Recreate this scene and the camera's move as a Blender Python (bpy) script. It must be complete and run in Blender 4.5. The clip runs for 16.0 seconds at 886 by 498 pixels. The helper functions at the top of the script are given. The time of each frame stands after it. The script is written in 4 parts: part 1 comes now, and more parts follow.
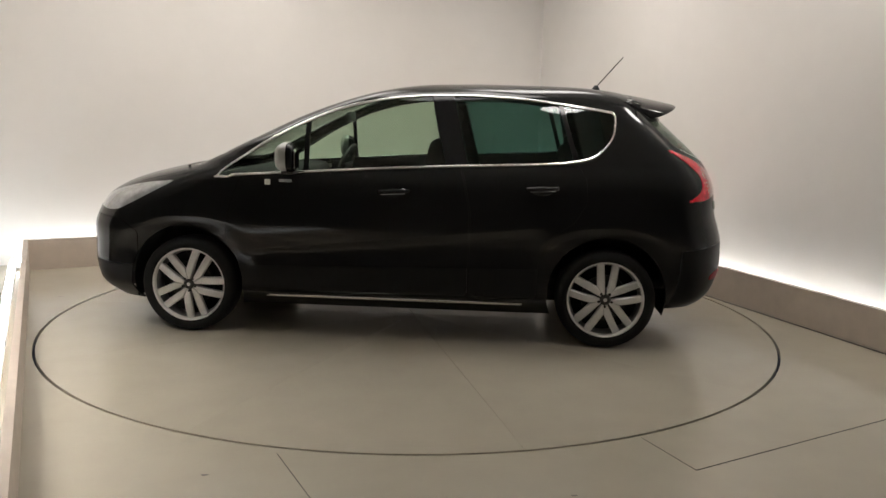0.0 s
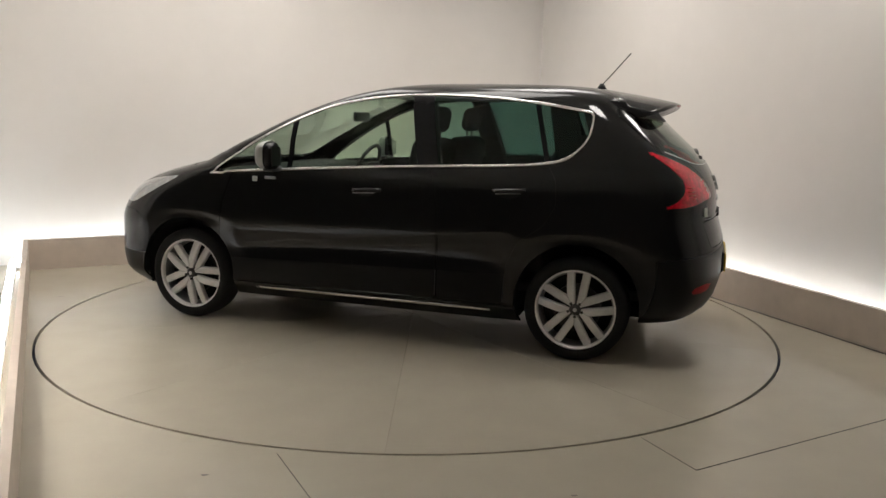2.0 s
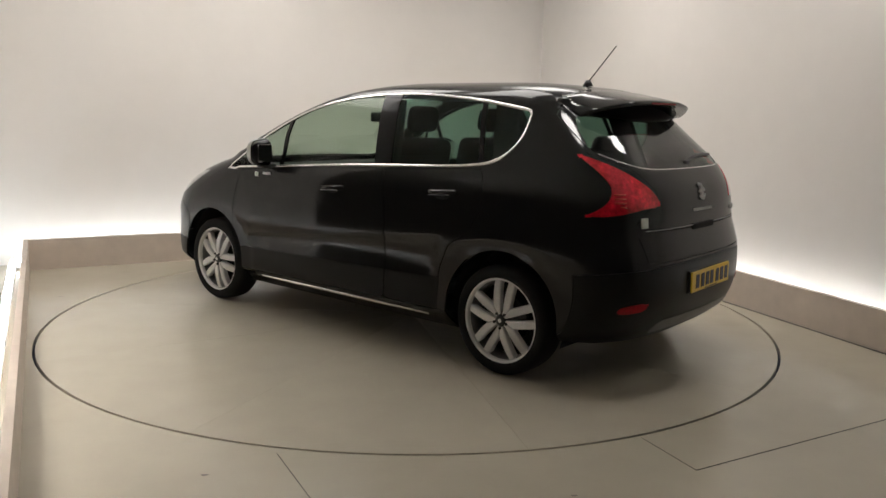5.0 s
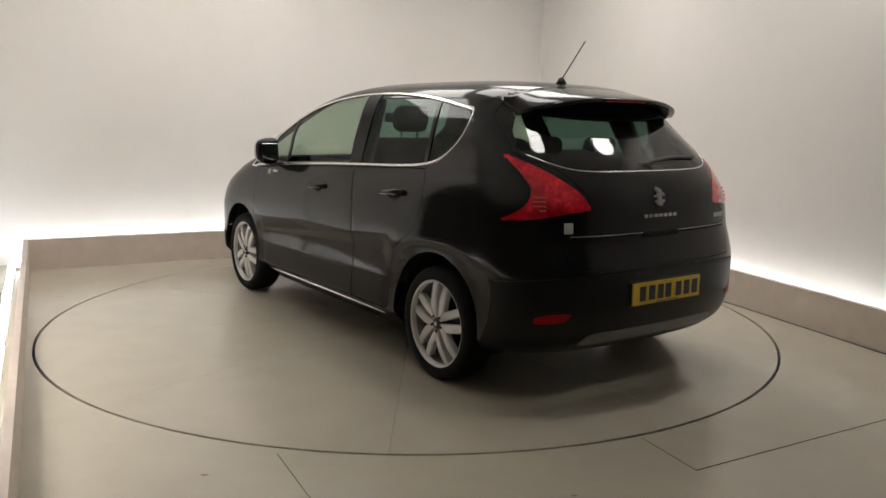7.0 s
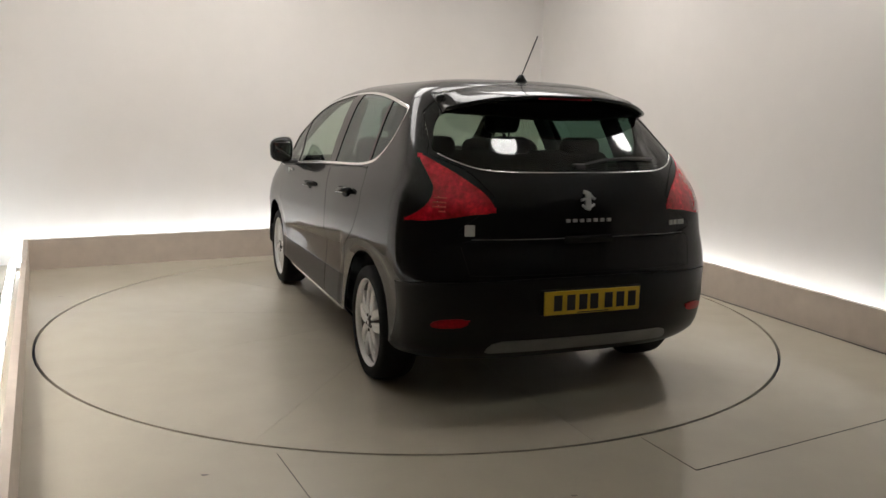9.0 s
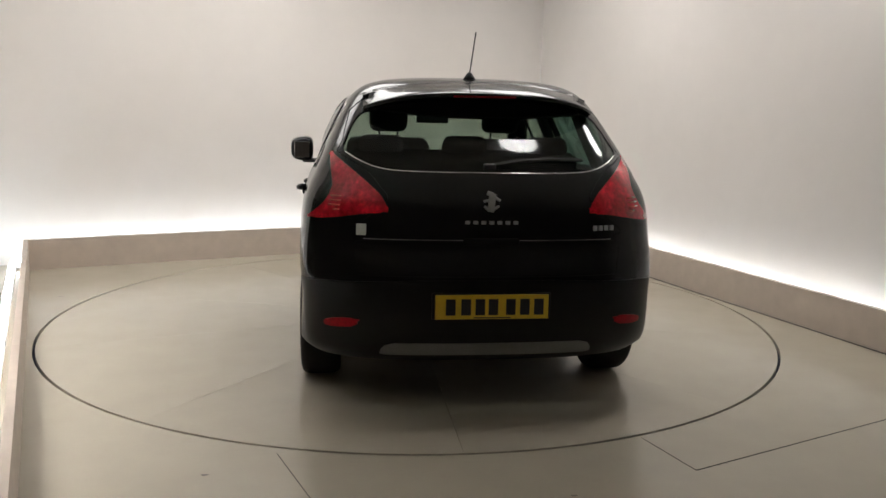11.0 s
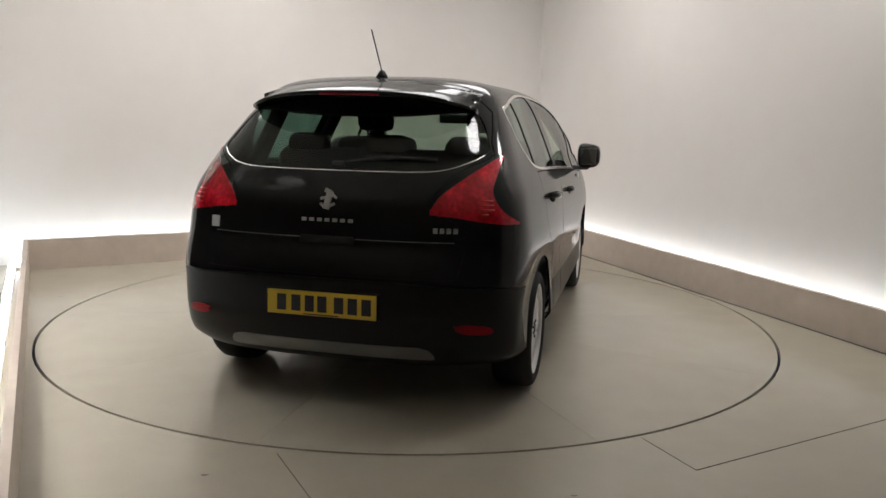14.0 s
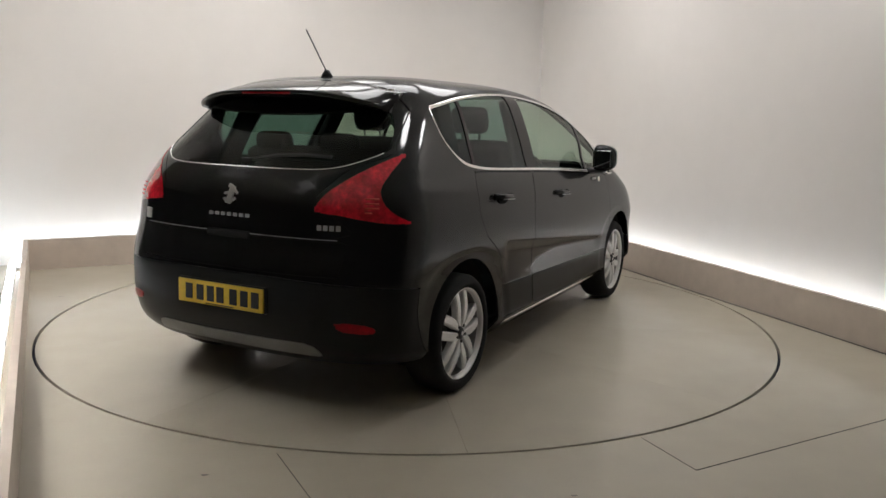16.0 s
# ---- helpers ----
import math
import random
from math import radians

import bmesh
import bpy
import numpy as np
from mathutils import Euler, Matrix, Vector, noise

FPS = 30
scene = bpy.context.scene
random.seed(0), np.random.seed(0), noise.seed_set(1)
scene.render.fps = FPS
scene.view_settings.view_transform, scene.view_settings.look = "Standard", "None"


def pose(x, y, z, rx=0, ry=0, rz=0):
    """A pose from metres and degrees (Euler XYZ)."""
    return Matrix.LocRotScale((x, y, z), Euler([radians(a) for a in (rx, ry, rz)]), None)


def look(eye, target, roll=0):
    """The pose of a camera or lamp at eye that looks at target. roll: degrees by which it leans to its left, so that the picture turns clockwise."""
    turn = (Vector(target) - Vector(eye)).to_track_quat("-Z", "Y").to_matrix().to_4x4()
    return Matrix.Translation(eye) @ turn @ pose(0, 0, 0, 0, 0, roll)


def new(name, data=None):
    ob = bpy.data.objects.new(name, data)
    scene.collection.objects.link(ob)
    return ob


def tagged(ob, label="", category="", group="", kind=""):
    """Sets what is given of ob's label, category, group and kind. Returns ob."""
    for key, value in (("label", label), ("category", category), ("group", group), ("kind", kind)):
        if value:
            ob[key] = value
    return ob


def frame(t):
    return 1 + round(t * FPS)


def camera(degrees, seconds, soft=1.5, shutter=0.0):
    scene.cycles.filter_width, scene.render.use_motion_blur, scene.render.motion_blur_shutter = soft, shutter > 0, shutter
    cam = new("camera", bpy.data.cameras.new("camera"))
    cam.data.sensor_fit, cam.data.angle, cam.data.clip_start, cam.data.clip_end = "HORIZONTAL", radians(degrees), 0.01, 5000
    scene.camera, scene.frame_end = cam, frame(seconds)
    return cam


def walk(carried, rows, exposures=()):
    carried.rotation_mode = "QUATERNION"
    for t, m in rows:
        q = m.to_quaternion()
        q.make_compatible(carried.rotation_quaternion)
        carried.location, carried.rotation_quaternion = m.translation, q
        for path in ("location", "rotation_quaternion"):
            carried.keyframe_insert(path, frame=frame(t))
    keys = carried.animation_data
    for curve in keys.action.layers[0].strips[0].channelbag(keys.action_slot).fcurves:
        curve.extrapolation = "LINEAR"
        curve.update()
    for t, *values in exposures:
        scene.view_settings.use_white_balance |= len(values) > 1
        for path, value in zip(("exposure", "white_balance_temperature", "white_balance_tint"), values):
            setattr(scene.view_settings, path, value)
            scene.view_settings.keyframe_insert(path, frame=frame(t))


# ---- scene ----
cam = camera(57.76, 16.0, soft=1.5)
EYE = Vector((0.0, -5.576, 1.392))
YAW, TILT = 0.0386, -0.1642
AIM = EYE + Vector((math.sin(YAW) * math.cos(TILT), math.cos(YAW) * math.cos(TILT), math.sin(TILT)))
walk(cam, [(0.0, look(EYE, AIM, 1.24)), (16.0, look(EYE, AIM, 1.24))], [(0.0, 0.15, 6380, 11), (6.0, 0.13, 6330, 11), (12.0, 0.17, 6170, 11.5), (16.0, 0.13, 6080, 11)])

# ---- world and large lights ----
world = bpy.data.worlds.new("world")
scene.world = world
world.use_nodes = True
world.node_tree.nodes["Background"].inputs[0].default_value = (0.02, 0.02, 0.022, 1)
world.node_tree.nodes["Background"].inputs[1].default_value = 1.0
STRIP_POWER = 16.5
FILL_PANEL_POWER = 4.9
SPOT_POWER = 25.0
LEFT_FILL_POWER = 112.0


# ---- materials ----
def material(name, colour, rough=0.5, metal=0.0, grain=0.0, grain_size=40.0, stain=0.0, stain_size=1.5, bump=0.0,
             bump_size=200.0, coat=0.0, emit=None, strength=0.0, rough_var=0.0, ior=1.5, specular=0.5):
    m = bpy.data.materials.new(name)
    m.use_nodes = True
    nt = m.node_tree
    b = nt.nodes["Principled BSDF"]
    b.inputs["Base Color"].default_value = (*colour, 1)
    b.inputs["Roughness"].default_value = rough
    b.inputs["Metallic"].default_value = metal
    b.inputs["Coat Weight"].default_value = coat
    b.inputs["Coat Roughness"].default_value = 0.08
    b.inputs["IOR"].default_value = ior
    b.inputs["Specular IOR Level"].default_value = specular
    tc = nt.nodes.new("ShaderNodeTexCoord")

    def tex(size, detail=4.0):
        n = nt.nodes.new("ShaderNodeTexNoise")
        n.inputs["Scale"].default_value = size
        n.inputs["Detail"].default_value = detail
        nt.links.new(tc.outputs["Object"], n.inputs["Vector"])
        return n.outputs["Fac"]

    def spread(fac, amount):
        n = nt.nodes.new("ShaderNodeMapRange")
        n.inputs["From Min"].default_value, n.inputs["From Max"].default_value = 0.25, 0.75
        n.inputs["To Min"].default_value, n.inputs["To Max"].default_value = 1 - amount, 1 + amount
        nt.links.new(fac, n.inputs["Value"])
        return n.outputs["Result"]

    if grain or stain:
        n = nt.nodes.new("ShaderNodeMath")
        n.operation = "MULTIPLY"
        nt.links.new(spread(tex(grain_size), grain), n.inputs[0])
        nt.links.new(spread(tex(stain_size), stain), n.inputs[1])
        v = nt.nodes.new("ShaderNodeVectorMath")
        v.operation = "SCALE"
        v.inputs[0].default_value = colour
        nt.links.new(n.outputs[0], v.inputs["Scale"])
        nt.links.new(v.outputs[0], b.inputs["Base Color"])
    if rough_var:
        n = nt.nodes.new("ShaderNodeMath")
        n.operation = "MULTIPLY"
        n.inputs[1].default_value = rough
        nt.links.new(spread(tex(stain_size * 2.3), rough_var), n.inputs[0])
        nt.links.new(n.outputs[0], b.inputs["Roughness"])
    if bump:
        n = nt.nodes.new("ShaderNodeBump")
        n.inputs["Strength"].default_value = bump
        n.inputs["Distance"].default_value = 0.004
        nt.links.new(tex(bump_size, 3.0), n.inputs["Height"])
        nt.links.new(n.outputs["Normal"], b.inputs["Normal"])
    if emit:
        b.inputs["Emission Color"].default_value = (*emit, 1)
        b.inputs["Emission Strength"].default_value = strength
    return m


def glass(name, tint, rough=0.0):
    """Thin tinted pane: clear transmission with a mirror-like gloss by Fresnel."""
    m = bpy.data.materials.new(name)
    m.use_nodes = True
    nt = m.node_tree
    nt.nodes.clear()
    out = nt.nodes.new("ShaderNodeOutputMaterial")
    mix = nt.nodes.new("ShaderNodeMixShader")
    clear = nt.nodes.new("ShaderNodeBsdfTransparent")
    clear.inputs["Color"].default_value = (*tint, 1)
    gloss = nt.nodes.new("ShaderNodeBsdfGlossy")
    gloss.inputs["Roughness"].default_value = rough
    face = nt.nodes.new("ShaderNodeLayerWeight")
    face.inputs["Blend"].default_value = 0.5
    power = nt.nodes.new("ShaderNodeMath")
    power.operation = "POWER"
    power.inputs[1].default_value = 5.0
    fres = nt.nodes.new("ShaderNodeMath")
    fres.operation = "MULTIPLY_ADD"
    fres.inputs[1].default_value, fres.inputs[2].default_value = 0.90, 0.036
    nt.links.new(face.outputs["Facing"], power.inputs[0])
    nt.links.new(power.outputs[0], fres.inputs[0])
    nt.links.new(fres.outputs[0], mix.inputs[0])
    nt.links.new(clear.outputs[0], mix.inputs[1])
    nt.links.new(gloss.outputs[0], mix.inputs[2])
    nt.links.new(mix.outputs[0], out.inputs[0])
    return m


M_FLOOR = material("floor_paint", (0.47, 0.428, 0.345), 0.21, grain=0.03, grain_size=5, stain=0.03, stain_size=0.8)
M_TABLE = material("turntable_paint", (0.475, 0.432, 0.35), 0.20, grain=0.03, grain_size=5, stain=0.03, stain_size=0.8)
M_JOINT = material("floor_joint_filler", (0.06, 0.053, 0.045), 0.7, grain=0.2, grain_size=30)
M_SEAM = material("dark_seam", (0.02, 0.018, 0.015), 0.8)
M_WALL = material("wall_paint", (0.74, 0.70, 0.66), 0.75, grain=0.012, grain_size=6, stain=0.025, stain_size=0.7, bump=0.05, bump_size=90)
M_PLINTH = material("plinth_board", (0.62, 0.53, 0.45), 0.5, grain=0.06, grain_size=9, stain=0.08, stain_size=1.3, bump=0.03, bump_size=80)
M_CEIL = material("ceiling_tiles", (0.82, 0.80, 0.77), 0.8, grain=0.03, grain_size=5, stain=0.05)
# dark colour stands for the lack of light on the unseen hall walls
M_HALL_GLOOM = material("hall_gloom", (0.17, 0.15, 0.135), 0.85, grain=0.08, grain_size=7, stain=0.1)
M_STRIP = material("light_tube", (0.9, 0.92, 0.95), 0.4, emit=(0.84, 0.94, 1.0), strength=STRIP_POWER)
# emission of the unseen panels added as general fill
M_FILL_PANEL = material("fill_light_panel", (0.9, 0.9, 0.88), 0.4, emit=(1.0, 0.95, 0.88), strength=FILL_PANEL_POWER)
M_SPOT = material("spot_diffuser", (0.9, 0.9, 0.88), 0.4, emit=(1.0, 0.95, 0.88), strength=SPOT_POWER)
# emission of the unseen fill lights added for the left floor
M_LEFT_FILL = material("left_fill_diffuser", (0.9, 0.9, 0.88), 0.4, emit=(1.0, 0.95, 0.88), strength=LEFT_FILL_POWER)
M_SCUFF = material("floor_scuff", (0.16, 0.14, 0.12), 0.6, grain=0.3, grain_size=80)
M_TROUGH = material("trough_white", (0.82, 0.82, 0.80), 0.6, grain=0.03)
M_PAINT = material("black_car_paint", (0.0105, 0.0105, 0.011), 0.4, grain=0.25, grain_size=900, coat=0.72, stain=0.08, specular=0.02)
M_PAINT.node_tree.nodes["Principled BSDF"].inputs["Coat Roughness"].default_value = 0.075


# ---- mesh helpers ----
def mesh_of(name, bm, mat, smooth=False):
    me = bpy.data.meshes.new(name)
    bm.to_mesh(me)
    bm.free()
    if smooth:
        for p in me.polygons:
            p.use_smooth = True
    if mat:
        me.materials.append(mat)
    return me


def part(name, bm, mat, parent=None, label="", smooth=False, at=None):
    ob = new(name, mesh_of(name, bm, mat, smooth))
    if at is not None:
        ob.matrix_basis = at
    if parent is not None:
        ob.parent = parent
    if label:
        ob["label"] = label
    return ob


def empty(name, m=None):
    ob = new(name)
    ob.empty_display_size = 0.1
    if m is not None:
        ob.matrix_basis = m
    return ob


def box(bm, x0, y0, z0, x1, y1, z1, bevel=0.0, m=None):
    r = bmesh.ops.create_cube(bm, size=1.0, matrix=Matrix.Translation(((x0 + x1) / 2, (y0 + y1) / 2, (z0 + z1) / 2)) @ Matrix.Diagonal((x1 - x0, y1 - y0, z1 - z0, 1)))
    vs = r["verts"]
    if bevel:
        es = list({e for v in vs for e in v.link_edges})
        out = bmesh.ops.bevel(bm, geom=es, offset=bevel, segments=2, affect="EDGES", profile=0.5)
        vs = list({v for f in out["faces"] for v in f.verts} | {v for v in vs if v.is_valid})
    if m is not None:
        bmesh.ops.transform(bm, matrix=m, verts=vs)
    return vs


def boxed(*a, **k):
    bm = bmesh.new()
    box(bm, *a, **k)
    return bm


# ---- the room: plinth lines on the floor ----
CORNER_L = Vector((-3.30, 1.36, 0))
CORNER_M = Vector((1.40, 3.62, 0))
RIGHT_END = Vector((4.05, -4.2, 0))
LEFT_END = Vector((-1.16, -3.36, 0))
PLINTH_H, PLINTH_T, ROOM_H = 0.264, 0.035, 3.3
TROUGH_W = (0.30, 0.30, 0.17)


def out_normal(a, b):
    d = (b - a).normalized()
    return Vector((-d.y, d.x, 0))


def prism(bm, pts, z0, z1):
    lo = [bm.verts.new((p[0], p[1], z0)) for p in pts]
    hi = [bm.verts.new((p[0], p[1], z1)) for p in pts]
    n = len(pts)
    bm.faces.new(lo[::-1])
    bm.faces.new(hi)
    for i in range(n):
        bm.faces.new((lo[i], lo[(i + 1) % n], hi[(i + 1) % n], hi[i]))
    bmesh.ops.recalc_face_normals(bm, faces=bm.faces)


def offset_line(pts, d):
    """The open run of points moved outwards (to the left of travel) by d."""
    res = []
    for i, p in enumerate(pts):
        ns = []
        if i > 0:
            ns.append(out_normal(pts[i - 1], p))
        if i < len(pts) - 1:
            ns.append(out_normal(p, pts[i + 1]))
        n = sum(ns, Vector()) / len(ns)
        res.append(p + n * (d / n.length_squared))
    return res


def offset_each(pts, ds):
    """The open run of points with each stretch moved outwards by its own distance."""
    lines = []
    for a, b, d in zip(pts, pts[1:], ds):
        lines.append((a + out_normal(a, b) * d, b + out_normal(a, b) * d))
    res = [lines[0][0]]
    for (a, b), (c, e) in zip(lines, lines[1:]):
        u, v = b - a, e - c
        res.append(a + u * (((c.x - a.x) * v.y - (c.y - a.y) * v.x) / (u.x * v.y - u.y * v.x)))
    return res + [lines[-1][1]]


RUN = [LEFT_END, CORNER_L, CORNER_M, RIGHT_END]
RING = Vector((0.012, -0.010, 0))


def build_room():
    bm = bmesh.new()
    ring = [Vector((RING.x + 2.420 * math.cos(a), RING.y + 2.420 * math.sin(a), 0)) for a in np.linspace(0, 2 * math.pi, 129)[:-1]]
    inner = [bm.verts.new(p) for p in ring]
    outer = [bm.verts.new((14 * math.cos(a), 14 * math.sin(a), 0)) for a in np.linspace(0, 2 * math.pi, 129)[:-1]]
    for i in range(128):
        j = (i + 1) % 128
        bm.faces.new((inner[i], outer[i], outer[j], inner[j]))
    deep = [bm.verts.new((p.x, p.y, -0.03)) for p in ring]
    for i in range(128):
        j = (i + 1) % 128
        bm.faces.new((inner[i], inner[j], deep[j], deep[i]))
    bmesh.ops.recalc_face_normals(bm, faces=bm.faces)
    tagged(part("floor", bm, M_FLOOR), "glossy beige painted studio floor round a turntable", "floor", kind="structure")
    o = offset_line(RUN, PLINTH_T)
    for i, nm in enumerate(("plinth_left", "plinth_back", "plinth_right")):
        bm = bmesh.new()
        prism(bm, [RUN[i], RUN[i + 1], o[i + 1], o[i]], 0.0, PLINTH_H)
        tagged(part(nm, bm, M_PLINTH), "low beige painted plinth board hiding wall lights", "plinth", kind="structure")
    # dark bead draws the foot's joint together with its contact shadow
    foot = offset_line(RUN, -0.010)
    bm = bmesh.new()
    prism(bm, [foot[2], foot[3], RUN[3], RUN[2]], 0.0, 0.004)
    tagged(part("plinth_joint_shade", bm, M_JOINT), "dark strip for the joint and its shadow line along the plinth's foot", "joint", kind="structure")
    wi = offset_each(RUN, [PLINTH_T + w for w in TROUGH_W])
    wo = offset_each(RUN, [PLINTH_T + w + 0.15 for w in TROUGH_W])
    near = 0.62
    for i, nm in enumerate(("wall_west", "wall_north", "wall_east")):
        p, q = wi[i], wo[i]
        if i == 0:
            p, q = wi[0].lerp(wi[1], near), wo[0].lerp(wo[1], near)
        bm = bmesh.new()
        prism(bm, [p, wi[i + 1], wo[i + 1], q], 0.0, ROOM_H)
        tagged(part(nm, bm, M_WALL), "plain warm white painted studio wall lit from below", "wall", kind="structure")
    bm = bmesh.new()
    prism(bm, [wi[0], wi[0].lerp(wi[1], near - 0.002), wo[0].lerp(wo[1], near - 0.002), wo[0]], 0.0, PLINTH_H)
    tagged(part("kerb_west", bm, M_TROUGH), "low white board behind the wall lights", "kerb", kind="structure")
    for i in range(3):
        a, b = offset_each(RUN, [PLINTH_T + min(0.10, w / 2) for w in TROUGH_W])[i:i + 2]
        d = (b - a)
        ln = d.length
        n = max(1, int(ln / 1.25))
        for k in range(n):
            p = a + d * ((k + 0.5) / n)
            bm = bmesh.new()
            bmesh.ops.create_cone(bm, segments=10, radius1=0.014, radius2=0.014, depth=ln / n - 0.05, matrix=Matrix.Rotation(math.pi / 2, 4, "Y"), cap_ends=True)
            tube = empty("wall_light", Matrix.Translation((p.x, p.y, 0.0)) @ Matrix.Rotation(math.atan2(d.y, d.x), 4, "Z"))
            part("tube", bm, M_STRIP, tube, at=Matrix.Translation((0, 0, 0.075)))
            part("batten", boxed(-ln / n / 2 + 0.01, -0.03, 0, ln / n / 2 - 0.01, 0.03, 0.05, 0.004), M_TROUGH, tube)
            tagged(tube, "white batten light with a bright cool tube", "wall light", "wall lights behind the plinth")
    # unseen walls behind the camera, coloured dark as an unlit hall, and the ceiling
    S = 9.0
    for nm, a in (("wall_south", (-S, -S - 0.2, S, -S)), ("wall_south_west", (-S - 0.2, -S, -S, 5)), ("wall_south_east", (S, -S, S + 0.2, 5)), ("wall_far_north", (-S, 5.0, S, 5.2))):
        tagged(part(nm, boxed(a[0], a[1], 0, a[2], a[3], ROOM_H), M_HALL_GLOOM), "unseen wall coloured dark to stand for an unlit hall", "wall", kind="structure")
    tagged(part("ceiling", boxed(-S, -S, ROOM_H, S, 5.2, ROOM_H + 0.2), M_CEIL), "pale painted ceiling", "ceiling", kind="structure")
    turn = Matrix.Rotation(math.radians(26), 4, "Z")
    # wide: 0 round spots, 1 added fill panels, 2 added fill for the left floor
    for x, y, wide in ((1.0, -1.45, 0), (2.55, -0.45, 0), (0.23, 0.17, 1), (-0.9, 1.35, 1), (-2.0, 0.6, 1), (1.15, 1.5, 1), (-3.3, -1.6, 2), (-2.7, -3.1, 2)):
        lamp = empty("spot_or_fill_light", Matrix.Translation((x, y, ROOM_H)) @ turn)
        for k in range(max(wide, 1)):
            at = Matrix.Translation(((k - 0.5) * 0.64 if wide == 2 else 0, 0, 0))
            if wide == 1:
                part("frame", boxed(-0.60, -0.60, -0.03, 0.60, 0.60, 0, 0.006), M_TROUGH, lamp, at=at)
                part("diffuser", boxed(-0.57, -0.57, -0.040, 0.57, 0.57, -0.028, 0.003), M_FILL_PANEL, lamp, at=at)
                continue
            part("frame", boxed(-0.315, -0.315, -0.03, 0.315, 0.315, 0, 0.006), M_TROUGH, lamp, at=at)
            bm = bmesh.new()
            bmesh.ops.create_cone(bm, segments=40, radius1=0.28 if wide else 0.21, radius2=0.28 if wide else 0.21, depth=0.012, cap_ends=True, matrix=Matrix.Translation((0, 0, -0.034)))
            part("diffuser", bm, M_LEFT_FILL if wide else M_SPOT, lamp, at=at)
            if not wide:
                continue
            # grid added to hide the fill lights from low reflections in the glass
            bm = bmesh.new()
            for q in np.linspace(-0.30, 0.30, 8):
                box(bm, q - 0.002, -0.30, -0.145, q + 0.002, 0.30, -0.045)
                box(bm, -0.30, q - 0.002, -0.145, 0.30, q + 0.002, -0.045)
            part("louvre", bm, M_SEAM, lamp, "dark grid added to keep the fill light out of the car's glass", at=at)
        tagged(lamp, ("square white ceiling light with a round glowing diffuser", "unseen ceiling panel added as soft fill light for the room", "unseen pair of louvred fill lights added to brighten the left floor")[wide], "ceiling light", "ceiling lights")
    # joints between the floor sheets round the turntable
    floor = bpy.data.objects["floor"]
    for a, b, half in (((-0.545, -2.42), (-0.03, -3.50), 0.0015), ((1.161, -2.557), (3.05, -1.594), 0.003), ((1.161, -2.557), (1.03, -2.225), 0.0012)):
        a, b = Vector((*a, 0)), Vector((*b, 0))
        d = b - a
        bm = boxed(0, -half, -0.01, d.length, half, 0.0012)
        part("floor_joint", bm, M_JOINT, floor, at=Matrix.Translation(a) @ Matrix.Rotation(math.atan2(d.y, d.x), 4, "Z"))


    for x, y, r in ((-0.79, -2.62, 0.014), (-2.62, 0.38, 0.02), (0.62, -2.78, 0.012)):
        bm = bmesh.new()
        prism(bm, [(x + r * (1 + 0.4 * math.sin(3.1 * a)) * math.cos(a), y + 0.5 * r * math.sin(a)) for a in np.linspace(0, 2 * math.pi, 13)[:-1]], -0.002, 0.0006)
        part("floor_mark", bm, M_SCUFF, floor)


def build_turntable():
    t = empty("turntable")
    n, gap = 10, 0.0004
    bm = bmesh.new()
    ring = [bm.verts.new((2.403 * math.cos(a), 2.403 * math.sin(a), 0)) for a in np.linspace(-math.pi / n + gap / 2.4, math.pi / n - gap / 2.4, 20)]
    low = [bm.verts.new((v.co.x, v.co.y, -0.03)) for v in ring]
    tip, tip_low = bm.verts.new((0.004, 0, 0)), bm.verts.new((0.004, 0, -0.03))
    bm.faces.new([tip] + ring)
    edge, edge_low = [tip] + ring, [tip_low] + low
    for i in range(len(edge)):
        j = (i + 1) % len(edge)
        bm.faces.new((edge[i], edge_low[i], edge_low[j], edge[j]))
    bmesh.ops.recalc_face_normals(bm, faces=bm.faces)
    me = mesh_of("plate", bm, M_TABLE)
    for k in range(n):
        ob = new("plate", me)
        ob.matrix_basis = Matrix.Rotation(2 * math.pi * (k + 0.5) / n, 4, "Z")
        ob.parent = t
    bm = bmesh.new()
    bmesh.ops.create_cone(bm, segments=96, radius1=2.40, radius2=2.40, depth=0.02, cap_ends=True, matrix=Matrix.Translation((0, 0, -0.045)))
    part("bed", bm, M_SEAM, t)
    tagged(t, "round beige painted turntable flush with the floor", "turntable")
    return t


build_room()
turntable = build_turntable()
# ---- the car: one shell of stacked plan outlines, cut along smooth outlines ----
def curve(xs, ys):
    """A smooth curve through a few points (monotone cubic)."""
    xs, ys = np.array(xs, float), np.array(ys, float)
    h = np.diff(xs)
    s = np.diff(ys) / h
    d = np.zeros(len(xs))
    d[0], d[-1] = s[0], s[-1]
    for i in range(1, len(xs) - 1):
        if s[i - 1] * s[i] > 0:
            w1, w2 = 2 * h[i] + h[i - 1], h[i] + 2 * h[i - 1]
            d[i] = (w1 + w2) / (w1 / s[i - 1] + w2 / s[i])

    def f(x):
        x = min(max(x, xs[0]), xs[-1])
        i = min(int(np.searchsorted(xs, x, side="right")) - 1, len(xs) - 2)
        i = max(i, 0)
        t = (x - xs[i]) / h[i]
        return float((1 + 2 * t) * (1 - t) ** 2 * ys[i] + t * (1 - t) ** 2 * h[i] * d[i] + t * t * (3 - 2 * t) * ys[i + 1] + t * t * (t - 1) * h[i] * d[i + 1])
    return f


